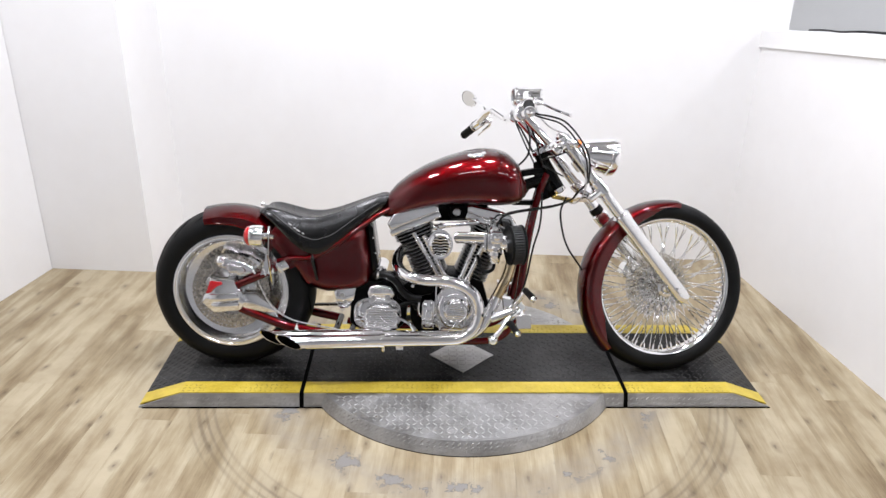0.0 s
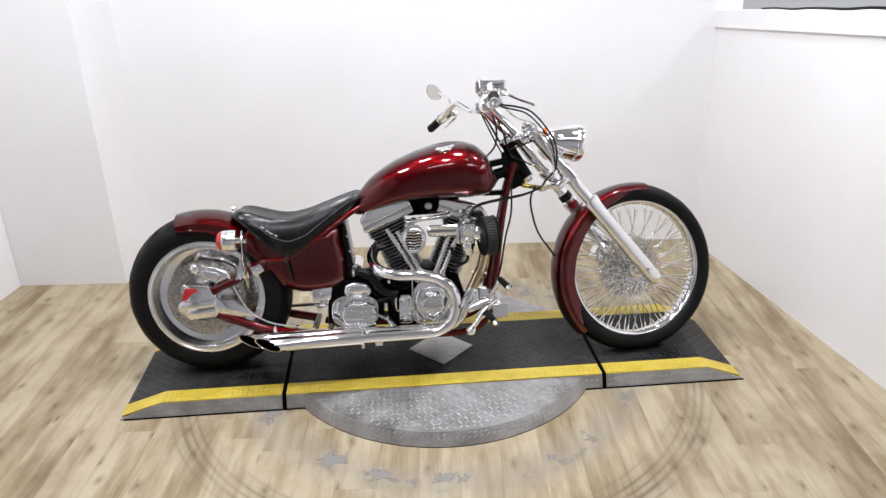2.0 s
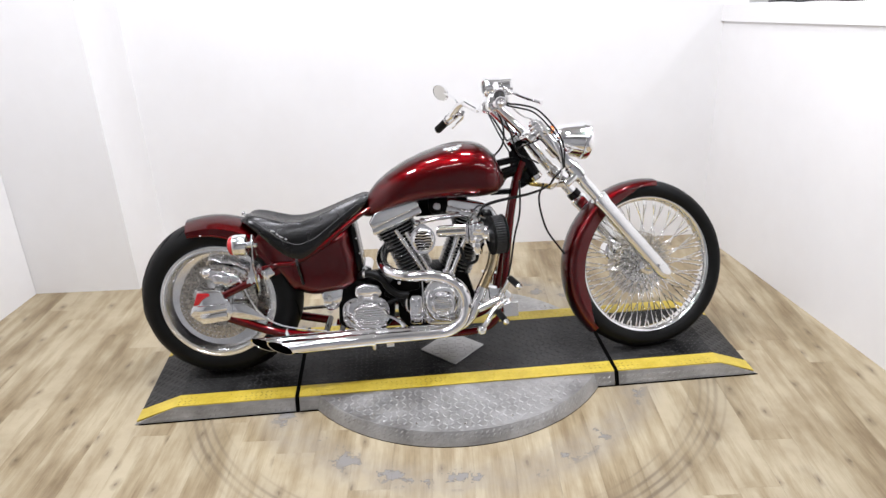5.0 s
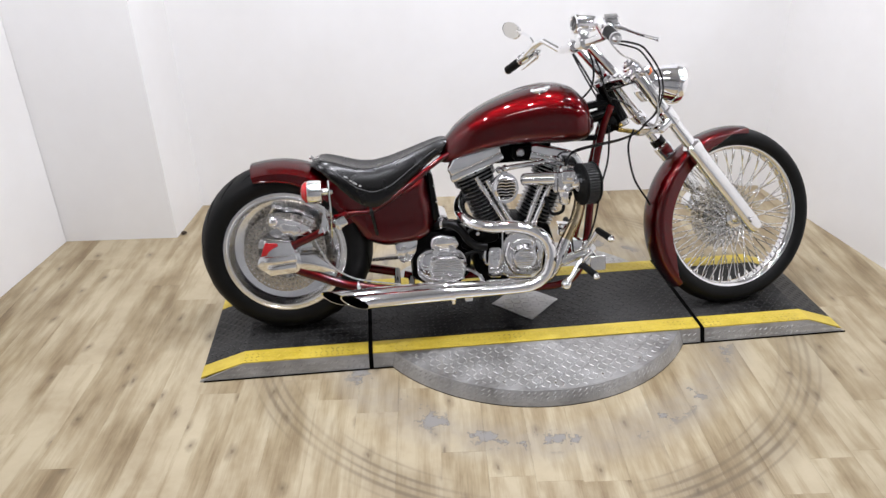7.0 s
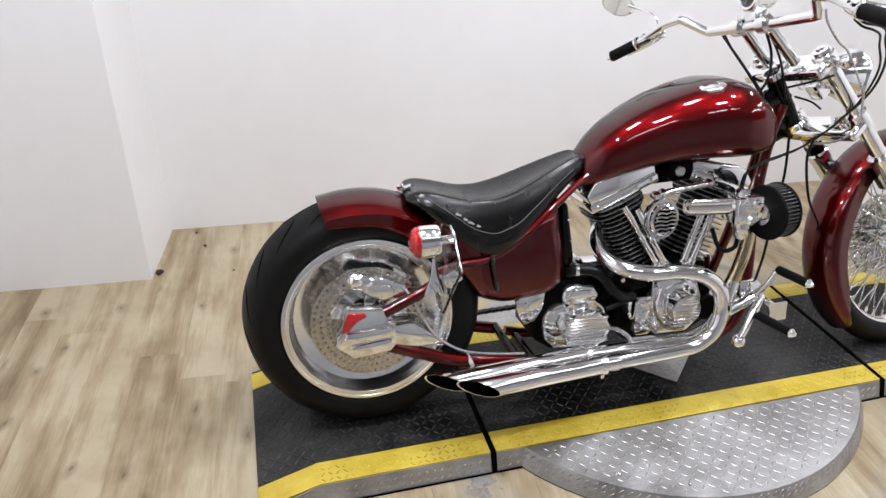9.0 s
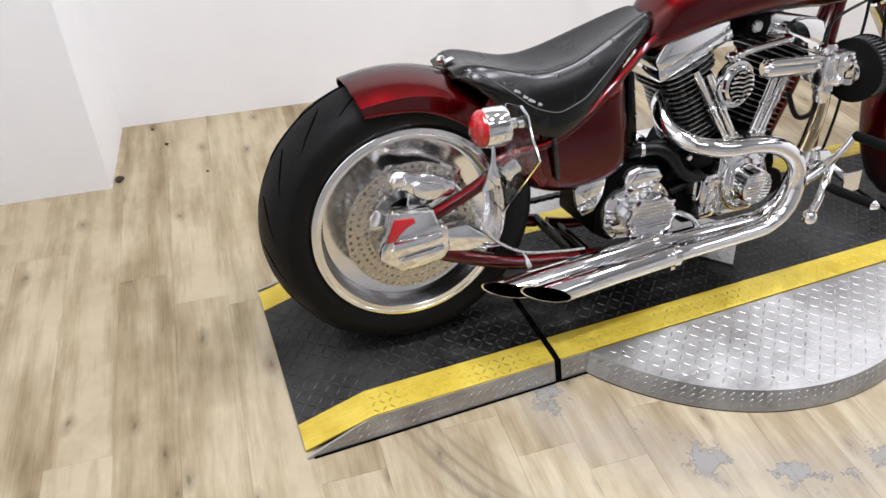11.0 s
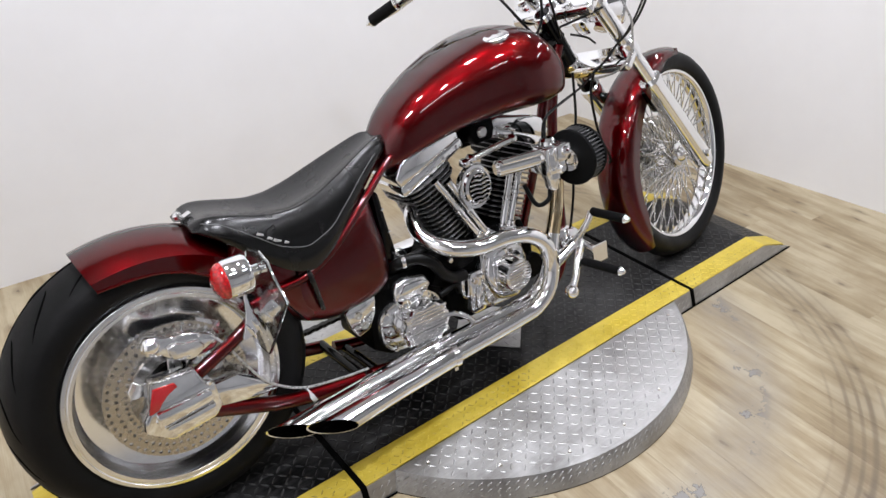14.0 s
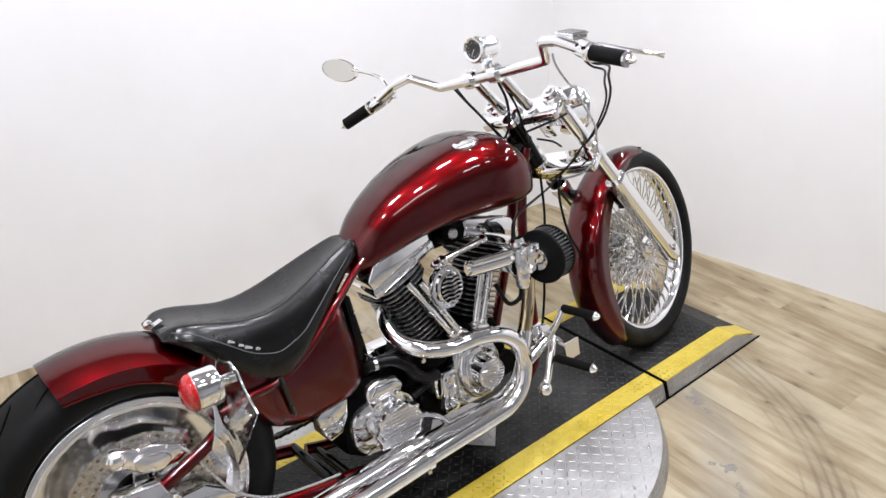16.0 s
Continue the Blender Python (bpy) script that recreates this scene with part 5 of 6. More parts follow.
outer = pipe_end("exhaust_pipe", 0.270, 0.66, -0.272, -0.240, 0.184, 0.185, 0.029, "chrome slash-cut exhaust pipe")
inner = pipe_end("exhaust_pipe", 0.192, 0.64, -0.214, -0.178, 0.183, 0.186, 0.029, "chrome slash-cut exhaust pipe")
add("header_pipe", tube([(0.790, -0.01, 0.540), (0.745, -0.020, 0.535), (0.712, -0.046, 0.510), (0.706, -0.098, 0.474), (0.738, -0.160, 0.447), (0.81, -0.198, 0.434), (0.90, -0.206, 0.432), (0.975, -0.212, 0.414), (1.030, -0.217, 0.370), (1.048, -0.220, 0.305),
                         (1.030, -0.222, 0.235), (0.975, -0.225, 0.195), (0.90, -0.228, 0.186), (0.64, -0.242, 0.185)], 0.0235, 20, 8), CHROME, "chrome rear header pipe", outer)
add("header_pipe", tube([(1.125, -0.150, 0.352), (1.098, -0.162, 0.29), (1.065, -0.168, 0.228), (1.015, -0.170, 0.192), (0.94, -0.172, 0.182), (0.62, -0.180, 0.186)], 0.0235, 20, 8), CHROME, "chrome front header pipe", inner)
add("header_top", tube([(1.13, -0.05, 0.60), (1.165, -0.085, 0.575), (1.185, -0.115, 0.52), (1.172, -0.13, 0.45), (1.146, -0.143, 0.392), (1.12, -0.152, 0.342)], 0.022, 18, 8), HOT_PIPE, "heat-browned front header pipe", inner)
for pth in (outer, inner):
    y, x = (-0.2405, 0.655) if pth is outer else (-0.179, 0.635)
    add("clamp", lathe([(0.0295, -0.008), (0.032, -0.008), (0.032, 0.008), (0.0295, 0.008)], 32, True), CHROME, parent=pth, m=pose(x, y, 0.185, 0, 90, -4))
    add("clamp_ear", box((0.012, 0.01, 0.02), pose(x, y - 0.004, 0.150), 0.002, 1), CHROME, parent=pth)
add("pipe_bracket", prism([(0.70, 0.17), (0.74, 0.17), (0.735, 0.13), (0.705, 0.13)], -0.20, -0.192, 0.002), CHROME)

# ---- tail lamp on its side bracket
tail = add("tail_lamp", lathe([(0.0, -0.036), (0.034, -0.036), (0.041, -0.032), (0.043, -0.026), (0.043, 0.014), (0.040, 0.020), (0.0, 0.024)], 40), CHROME, "chromed round tail lamp with red lens", m=pose(0.158, -0.236, 0.617, 0, 90, 0))
add("red_lens", lathe([(0.0, -0.060), (0.018, -0.057), (0.033, -0.050), (0.0405, -0.039), (0.0405, -0.03), (0.0, -0.03)], 36), RED_LENS, "red lens", tail, pose(0.158, -0.236, 0.617, 0, 90, 0))
add("lamp_stem", rod((0.175, -0.238, 0.617), (0.206, -0.238, 0.617), 0.012, 12), CHROME, parent=tail)
add("lamp_nut", rod((0.206, -0.246, 0.617), (0.220, -0.249, 0.617), 0.008, 6), CHROME, parent=tail)
def facing_back(outline, x0, x1):
    """A plate square to the bike: an outline of (y, z) from x0 to x1."""
    return loft([[(x0, y, z) for y, z in outline], [(x1, y, z) for y, z in outline]])


plate_edge = [(-0.205, 0.652), (-0.258, 0.660), (-0.285, 0.645), (-0.302, 0.605), (-0.333, 0.563), (-0.19, 0.388), (-0.150, 0.398), (-0.135, 0.46), (-0.150, 0.54)]
PLATE = Matrix.Translation((0.194, -0.165, 0)) @ pose(0, 0, 0, 0, 0, 7) @ Matrix.Translation((-0.194, 0.165, 0))
plate_holder = add("plate_bracket", facing_back(plate_edge, 0.189, 0.196), GLASS, "clear acrylic plate holder with bright edges", m=PLATE, smooth=False)
add("bracket_lip", tube([(0.194, y, z) for y, z in plate_edge[1:6]], 0.0026, 8, 1, False), CHROME, parent=plate_holder, m=PLATE)
swoop = [(p.x, p.y) for p in spline([(0.172, 0.548, 0), (0.178, 0.545, 0), (0.181, 0.506, 0), (0.190, 0.468, 0), (0.180, 0.450, 0), (0.162, 0.446, 0), (0.146, 0.443, 0), (0.158, 0.474, 0), (0.167, 0.508, 0), (0.172, 0.548, 0)], 4)][:-1]
add("lamp_bracket", prism(swoop, -0.186, -0.178, 0.002, 1), CHROME, "polished swept lamp bracket", plate_holder)
for k in range(3):
    add("clamp_fin", box((0.005, 0.024, 0.030), pose(0.168 + 0.016 * k, -0.192, 0.458 + 0.004 * k, 0, -14, 0), 0.002, 1), CHROME, parent=plate_holder)
add("bracket_clamp", box((0.052, 0.04, 0.042), pose(0.232, -0.142, 0.474, 0, -30, 0), 0.008), CHROME, "chrome tube clamp", plate_holder)
add("clamp_band", box((0.012, 0.044, 0.046), pose(0.222, -0.142, 0.468, 0, -30, 0), 0.004), POLISHED, parent=plate_holder)
add("brake_hose", tube([(0.095, -0.115, 0.455), (0.118, -0.135, 0.425), (0.145, -0.150, 0.365), (0.185, -0.158, 0.30), (0.26, -0.155, 0.245), (0.36, -0.15, 0.218), (0.45, -0.14, 0.20)], 0.0034, 8, 6), HOSE, "clear braided brake hose")
add("hose_clip", lathe([(0.019, -0.006), (0.0215, -0.006), (0.0215, 0.006), (0.019, 0.006)], 20, True), TAG, "white hose clip", m=pose(0.285, -0.130, 0.197, 0, 68, 0))

# ---- forward controls on the right
control = add("foot_control", prism([(1.15, 0.35), (1.22, 0.34), (1.25, 0.31), (1.245, 0.27), (1.19, 0.265), (1.155, 0.29)], -0.155, -0.11, 0.008), CHROME, "chrome forward foot control")
add("control_plate", box((0.062, 0.005, 0.060), pose(1.232, -0.236, 0.272, 0, -2, 0), 0.0015, 1), POLISHED, parent=control)
add("plate_arm", tube([(1.225, -0.15, 0.295), (1.232, -0.20, 0.280), (1.232, -0.236, 0.274)], 0.011, 10), CHROME, parent=control)
add("peg_arm", tube([(1.195, -0.165, 0.295), (1.205, -0.19, 0.335), (1.222, -0.203, 0.370), (1.237, -0.206, 0.398)], [0.014, 0.011, 0.010, 0.012], 12), CHROME, parent=control)
for (a, b) in (((1.237, -0.205, 0.398), (1.258, -0.315, 0.392)), ((1.180, -0.215, 0.258), (1.198, -0.345, 0.256))):
    peg = add("foot_peg", rod(a, b, 0.0135, 16, bevel=0.003), GRIP, "black rubber foot peg", control)
    d = (Vector(b) - Vector(a)).normalized()
    add("peg_end", lathe([(0.0, 0.016), (0.006, 0.014), (0.012, 0.004), (0.014, 0.0), (0.0, 0.0)], 16), CHROME, parent=peg, m=Matrix.Translation(b) @ d.to_track_quat("Z", "Y").to_matrix().to_4x4())
pedal = add("brake_pedal", tube([(1.22, -0.17, 0.30), (1.17, -0.205, 0.27), (1.135, -0.226, 0.225), (1.108, -0.234, 0.196)], [0.011, 0.011, 0.011, 0.012], 12), CHROME, "chrome brake pedal arm", control)
bm = bmesh.new()
bmesh.ops.create_icosphere(bm, subdivisions=3, radius=0.021)
add("pedal_end", bm, CHROME, parent=pedal, m=pose(1.108, -0.234, 0.190))
add("pedal_link", tube([(1.145, -0.215, 0.232), (1.17, -0.205, 0.25), (1.21, -0.18, 0.285)], 0.009, 10), CHROME, parent=control)
add("master_cylinder_foot", rod((1.10, -0.17, 0.262), (1.20, -0.165, 0.300), 0.019, 18, bevel=0.004), CHROME, parent=control)
left_control = add("foot_control", prism([(1.15, 0.35), (1.22, 0.34), (1.25, 0.31), (1.245, 0.27), (1.19, 0.265), (1.155, 0.29)], 0.11, 0.155, 0.008), CHROME, "chrome forward foot control")
add("foot_peg", rod((1.22, 0.15, 0.30), (1.235, 0.31, 0.31), 0.0135, 16, bevel=0.003), GRIP, "black rubber foot peg", left_control)



def chain_run(a, b):
    """A run of roller chain: rollers and side plates along a straight way."""
    a, b = Vector(a), Vector(b)
    n = int((b - a).length / 0.0127)
    turn = math.degrees(math.atan2(a.z - b.z, b.x - a.x))
    links = []
    for k in range(n):
        p = a.lerp(b, (k + 0.5) / n)
        links.append(box((0.0118, 0.022 if k % 2 else 0.016, 0.010), Matrix.Translation(p) @ pose(0, 0, 0, 0, turn, 0)))
    return join(*links)


add("drive_chain", chain_run((0.0, 0.115, 0.474), (0.62, 0.115, 0.330)), CHAIN, "dark oily drive chain", smooth=False)
add("drive_chain", chain_run((0.0, 0.115, 0.222), (0.62, 0.115, 0.236)), CHAIN, "dark oily drive chain", smooth=False)

# ---- side stand and primary on the far side
add("side_stand", tube([(0.80, 0.13, 0.16), (0.84, 0.20, 0.09), (0.88, 0.262, 0.062)], 0.011, 10), BLACK_GLOSS, "black side stand, down")
primary = [(0.56, 0.20), (0.60, 0.155), (1.0, 0.155), (1.07, 0.22), (1.06, 0.32), (1.0, 0.37), (0.62, 0.37), (0.56, 0.32)]
add("primary_cover", prism(primary, 0.10, 0.165, 0.014), CHROME, "chrome primary cover", engine)

# ---- front wheel, turned with the fork
front_rim = lathe(mirrored([(0.2850, 0.0), (0.2850, 0.016), (0.2905, 0.026), (0.2965, 0.031), (0.3010, 0.032), (0.3015, 0.0285), (0.2975, 0.027), (0.2925, 0.018), (0.2890, 0.0)][:-1] + [(0.2975, 0.0255), (0.2925, 0.018)]) , 96, True)
front_wheel = add("front_wheel", front_rim, CHROME, "laced chrome front wheel", m=WHEEL_F)
add("tyre", lathe(mirrored([(0.2990, 0.022), (0.3030, 0.034), (0.316, 0.045), (0.333, 0.050), (0.349, 0.047), (0.3625, 0.034), (0.371, 0.016), (FRONT_R, 0.0)][::-1]) + [(0.2945, -0.012), (0.2945, 0.012)], 120, True), RUBBER, "narrow black front tyre", front_wheel, WHEEL_F)
add("hub", lathe(mirrored([(0.020, 0.0), (0.020, 0.028), (0.040, 0.032), (0.042, 0.040), (0.030, 0.046), (0.028, 0.056), (0.018, 0.066), (0.0, 0.066)]), 40), CHROME, "chrome wheel hub", front_wheel, WHEEL_F)
spoke_bm = rod((0, 0, 0), (0, 0, 1), 0.0025, 6)
spoke_mesh = bpy.data.meshes.new("spoke")
spoke_bm.to_mesh(spoke_mesh)
spoke_bm.free()
spoke_mesh.materials.append(CHROME)
spoke_mesh.polygons.foreach_set("use_smooth", [True] * len(spoke_mesh.polygons))
nipple_bm = rod((0, 0, 0), (0, 0, 0.022), 0.0042, 6)
nipple_mesh = bpy.data.meshes.new("nipple")
nipple_bm.to_mesh(nipple_mesh)
nipple_bm.free()
nipple_mesh.materials.append(CHROME)
SPOKES = 80
for k in range(SPOKES):
    side = 1 if k % 2 else -1
    lead = 1 if (k // 2) % 2 else -1
    ar = 2 * math.pi * (k // 4 + (0.14, 0.38, 0.62, 0.86)[(k % 4) if lead > 0 else (k % 4)]) / (SPOKES / 4)
    ah = ar + lead * radians(58)
    a = Vector((0.040 * math.cos(ah), 0.040 * math.sin(ah), side * 0.036))
    b = Vector((0.2865 * math.cos(ar), 0.2865 * math.sin(ar), side * 0.006))
    q = (b - a).to_track_quat("Z", "Y").to_matrix().to_4x4()
    s = new("spoke", spoke_mesh)
    s.parent = front_wheel
    s.matrix_basis = WHEEL_F @ Matrix.Translation(a) @ q @ Matrix.Diagonal((1, 1, (b - a).length, 1))
    nb = new("nipple", nipple_mesh)
    nb.parent = front_wheel
    nb.matrix_basis = WHEEL_F @ Matrix.Translation(b - (b - a).normalized() * 0.022) @ q
add("brake_disc", perforated_ring(0.085, 0.145, 3, 48, 0.0042, 0.005, 0.5), STEEL, "drilled steel brake disc", front_wheel, WHEEL_F @ Matrix.Translation((0, 0, -0.062)))
add("disc_carrier", lathe([(0.02, -0.066), (0.086, -0.064), (0.086, -0.060), (0.02, -0.056)], 32), CAST, parent=front_wheel, m=WHEEL_F)
add("front_caliper", prism([(-0.05, -0.03), (-0.04, 0.03), (0.0, 0.04), (0.04, 0.03), (0.05, -0.03), (0.0, -0.02)], -0.03, 0.03, 0.008), CHROME, "chrome front brake caliper", m=STEER @ pose(1.755, 0.085, 0.435, 0, -55, 0))

# ---- front fender
def front_fender():
    c = (1.875, 0.366)
    rings = []
    for k in range(45):
        q = k / 44
        a = radians(82 + q * 143)
        R = 0.384 + 0.012 * q ** 2
        half = float(np.interp(q, (0, 0.06, 0.5, 0.94, 1), (0.060, 0.068, 0.072, 0.068, 0.052)))
        low = float(np.interp(q, (0, 0.05, 0.16, 0.3, 0.5, 0.85, 1), (0.372, 0.362, 0.328, 0.312, 0.306, 0.318, 0.372)))
        outline = []
        for j in range(21):
            v = -1 + 2 * j / 20
            if abs(v) < 0.55:
                y = half * math.sin(abs(v) / 0.55 * math.pi / 2)
                r = R - 0.034 * (1 - math.cos(abs(v) / 0.55 * math.pi / 2))
            else:
                w = (abs(v) - 0.55) / 0.45
                y, r = half - 0.004 * w, (R - 0.034) + (low - R + 0.034) * w
            outline.append((r, math.copysign(y, v)))
        inside = [(r - 0.002, y * 0.95) for r, y in reversed(outline)]
        rings.append([(c[0] + r * math.cos(a), y, c[1] + r * math.sin(a)) for r, y in outline + inside])
    return loft(rings)


add("front_fender", front_fender(), CANDY, "candy-red front fender", m=STEER)

# ---- fork
for s in (-1, 1):
    leg = add("fork_leg", rod((0.041, s * 0.115, -0.33), (0.041, s * 0.115, 0.165), 0.0240, 24, bevel=0.004), CHROME, "chrome fork leg", m=FORK)
    prof = [(0.0325 * math.copysign(abs(math.cos(a)) ** 0.75, math.cos(a)), 0.031 * math.copysign(abs(math.sin(a)) ** 0.75, math.sin(a))) for a in (2 * math.pi * k / 32 for k in range(32))]
    rings = [[(0.041 + x * q, s * 0.115 + y * q, z) for x, y in prof] for q, z in ((0.7, -0.735), (0.92, -0.725), (1.0, -0.70), (1.0, -0.30), (1.08, -0.285), (1.08, -0.262), (0.86, -0.255))]
    low = add("fork_slider", loft(rings), CHROME, "chrome fork slider", leg, FORK)
    add("axle_nut", lathe([(0.0, 0.016), (0.011, 0.016), (0.013, 0.012), (0.013, 0.0), (0.0, 0.0)], 6), CHROME, parent=low, m=WHEEL_F @ pose(0, 0, -s * 0.142, 0 if s < 0 else 180, 0, 0))
    add("fork_cap", lathe([(0.0, 0.176), (0.010, 0.176), (0.012, 0.170), (0.022, 0.168), (0.024, 0.160), (0.024, 0.150), (0.0, 0.150)], 24), CHROME, parent=leg, m=FORK @ Matrix.Translation((0.041, s * 0.115, 0)))
    add("fender_mount", box((0.03, 0.05, 0.10), FORK @ Matrix.Translation((0.036, s * 0.086, -0.36)), 0.008), BLACK_GLOSS, parent=leg)
add("fork_boot", rod((0.041, 0.115, -0.30), (0.041, 0.115, -0.225), 0.03, 20, bevel=0.004), BLACK_GLOSS, "black fork collar", m=FORK)
add("front_axle", rod((1.875, -0.14, 0.366), (1.875, 0.14, 0.366), 0.010, 14), CHROME, m=STEER)
tree = add("top_triple_tree", box((0.088, 0.288, 0.036), FORK @ Matrix.Translation((0.014, 0, 0.128)), 0.011, 3), CHROME, "chrome top triple tree")
add("stem_nut", lathe([(0.0, 0.026), (0.012, 0.024), (0.018, 0.010), (0.018, 0.0), (0.0, 0.0)], 6), CHROME, parent=tree, m=FORK @ Matrix.Translation((0, 0, 0.145)))
for s in (-1, 1):
    add("clamp_sleeve", rod((0.041, s * 0.115, 0.095), (0.041, s * 0.115, 0.156), 0.033, 28, bevel=0.004), CHROME, parent=tree, m=FORK)
lower = add("lower_triple_tree", box((0.088, 0.285, 0.034), FORK @ Matrix.Translation((0.008, 0, -0.118)), 0.012, 3), CHROME, "chrome lower triple tree")
for s in (-1, 1):
    add("clamp_sleeve", rod((0.041, s * 0.115, -0.145), (0.041, s * 0.115, -0.075), 0.031, 24, bevel=0.005), CHROME, parent=lower, m=FORK)
add("fork_stop", box((0.092, 0.05, 0.015), pose(1.402, -0.022, 0.757, 0, 10, 0), 0.003), BRASS, "brassy steering stop", lower)

# ---- headlight and signals
HL = STEER @ pose(1.490, 0, 0.946, 0, 96, 0)
lamp_ob = add("headlight", lathe([(0.0, -0.040), (0.018, -0.038), (0.034, -0.028), (0.047, -0.010), (0.058, 0.018), (0.068, 0.055), (0.076, 0.105), (0.079, 0.107), (0.082, 0.114), (0.082, 0.134), (0.078, 0.140), (0.070, 0.140), (0.060, 0.115), (0.0, 0.095)], 64), CHROME,
              "chrome bullet headlight", m=HL)
add("lens", lathe([(0.0, 0.158), (0.03, 0.155), (0.055, 0.147), (0.069, 0.138), (0.069, 0.134), (0.0, 0.150)], 40), GLASS, "clear headlight glass", lamp_ob, HL)
add("headlight_mount", box((0.05, 0.05, 0.06), STEER @ pose(1.478, 0, 0.90, 0, -39.6, 0), 0.01), CHROME, parent=lamp_ob)
add("nacelle", box((0.012, 0.17, 0.10), FORK @ Matrix.Translation((0.085, 0, 0.03)), 0.005, 3), CHROME, "chrome fork cover plate")
for s in (-1, 1):
    sig = add("turn_signal", lathe([(0.0, -0.026), (0.012, -0.022), (0.019, -0.008), (0.020, 0.010), (0.0, 0.010)], 24), CHROME, "chrome bullet turn signal", m=STEER @ pose(1.388, s * 0.172, 0.976, 0, 90, 0))
    add("amber_lens", lathe([(0.0, 0.030), (0.010, 0.027), (0.017, 0.018), (0.019, 0.010), (0.0, 0.010)], 24), AMBER_LENS, "amber lens", sig, STEER @ pose(1.388, s * 0.172, 0.976, 0, 90, 0))
    add("signal_stem", rod((1.385, s * 0.135, 0.972), (1.385, s * 0.165, 0.976), 0.006, 8), CHROME, parent=sig, m=STEER)

# ---- handlebar
def mitred(pts, cut):
    """Corners cut short twice: a pipe bent tightly between straight lengths."""
    pts = [Vector(p) for p in pts]
    out = [pts[0]]
    for p, q, r in zip(pts, pts[1:], pts[2:]):
        u, v = (p - q).normalized(), (r - q).normalized()
        c = min(cut, (p - q).length * 0.45, (r - q).length * 0.45)
        out += [q + u * c, q + (u + v) * c * 0.22, q + v * c]
    return out + [pts[-1]]


bar_half = [(1.199, 0.0, 1.097), (1.202, 0.180, 1.099), (1.156, 0.256, 1.150), (1.142, 0.317, 1.140), (1.114, 0.429, 1.088), (1.085, 0.532, 1.055)]
bar_right = [(x, -y, z) for x, y, z in reversed(bar_half[2:])] + [(1.202, -0.228, 1.101)]
bar_pts = mitred(bar_right + bar_half, 0.011)
bar = add("handlebar", tube(bar_pts, 0.0150, 20, 1, False), CHROME, "angular bent chrome handlebar", m=STEER)
for s in (-1, 1):
    add("riser", rod((1.325, s * 0.048, 0.982), (1.205, s * 0.048, 1.106), 0.0165, 20, bevel=0.003), CHROME, "chrome riser", bar, STEER)
    add("riser_clamp", rod((1.199, s * 0.048 - 0.019, 1.099), (1.199, s * 0.048 + 0.019, 1.099), 0.0265, 24, bevel=0.004), CHROME, parent=bar, m=STEER)
    for dx in (-0.012, 0.012):
        add("clamp_bolt", rod((1.199 + dx, s * 0.048, 1.118), (1.199 + dx, s * 0.048, 1.130), 0.005, 6), CHROME, parent=bar, m=STEER)
    a, b = Vector((1.116, s * 0.425, 1.0895)), Vector((1.087, s * 0.530, 1.0558))
    grip = add("hand_grip", rod(a, b, 0.0192, 20, bevel=0.003), GRIP, "black rubber handlebar grip", bar, STEER)
    d = (b - a).normalized()
    add("grip_end", lathe([(0.0, 0.028), (0.004, 0.026), (0.009, 0.016), (0.012, 0.006), (0.019, 0.004), (0.020, -0.002), (0.0, -0.002)], 16), CHROME, parent=grip, m=STEER @ Matrix.Translation(b) @ d.to_track_quat("Z", "Y").to_matrix().to_4x4())
    e = (Vector((1.171, s * 0.317, 1.134)) - a).normalized()
    hc = a + e * 0.032
    sw = add("switch_housing", rod(hc - e * 0.026, hc + e * 0.026, 0.0235, 20, bevel=0.005), CHROME, "chrome switch housing", bar, STEER)
    for k in (-1, 0, 1):
        add("switch_button", box((0.010, 0.010, 0.008), STEER @ Matrix.Translation(hc + e * 0.014 * k + Vector((-0.020, 0, 0.010))), 0.002, 1), BLACK_GLOSS if k else CHROME, parent=sw)
    add("throttle_flange", rod(a - d * 0.004, a + d * 0.004, 0.024, 20, bevel=0.002), CHROME, parent=grip, m=STEER)
    add("lever_perch", box((0.034, 0.03, 0.026), STEER @ Matrix.Translation(hc + e * 0.034 + Vector((0.022, 0, 0.0))), 0.005), CHROME, parent=bar)
    if s < 0:
        add("lever", tube([(1.214, -0.372, 1.170), (1.238, -0.43, 1.160), (1.268, -0.49, 1.142), (1.312, -0.533, 1.125), (1.322, -0.542, 1.122)], [0.008, 0.0062, 0.0052, 0.0056, 0.0085], 10, 6), CHROME, "chrome brake lever", bar)
    else:
        lever = [hc + e * 0.034 + Vector((0.03, 0, 0)), hc - e * 0.01 + Vector((0.058, 0, 0.0)), a + d * 0.05 + Vector((0.066, 0, 0.0)), a + d * 0.115 + Vector((0.075, 0.006, 0.006))]
        add("lever", tube(lever, [0.008, 0.007, 0.006, 0.0075], 10, 6), CHROME, "chrome clutch lever", bar, STEER)
RES = STEER @ pose(1.168, -0.340, 1.138, 14, 0, -24)
reservoir = add("brake_reservoir", box((0.046, 0.08, 0.026), RES, 0.005), CHROME, "chrome brake fluid reservoir", bar)
add("reservoir_lid", box((0.050, 0.084, 0.005), RES @ Matrix.Translation((0, 0, 0.0148)), 0.0018, 1), CHROME, parent=reservoir)
for k in range(5):
    add("reservoir_rib", box((0.044, 0.006, 0.005), RES @ Matrix.Translation((0, -0.032 + 0.016 * k, 0.0175)), 0.0015, 1), CHROME, parent=reservoir)
add("reservoir_foot", rod((1.166, -0.335, 1.115), (1.168, -0.338, 1.142), 0.020, 16), CHROME, parent=reservoir, m=STEER)
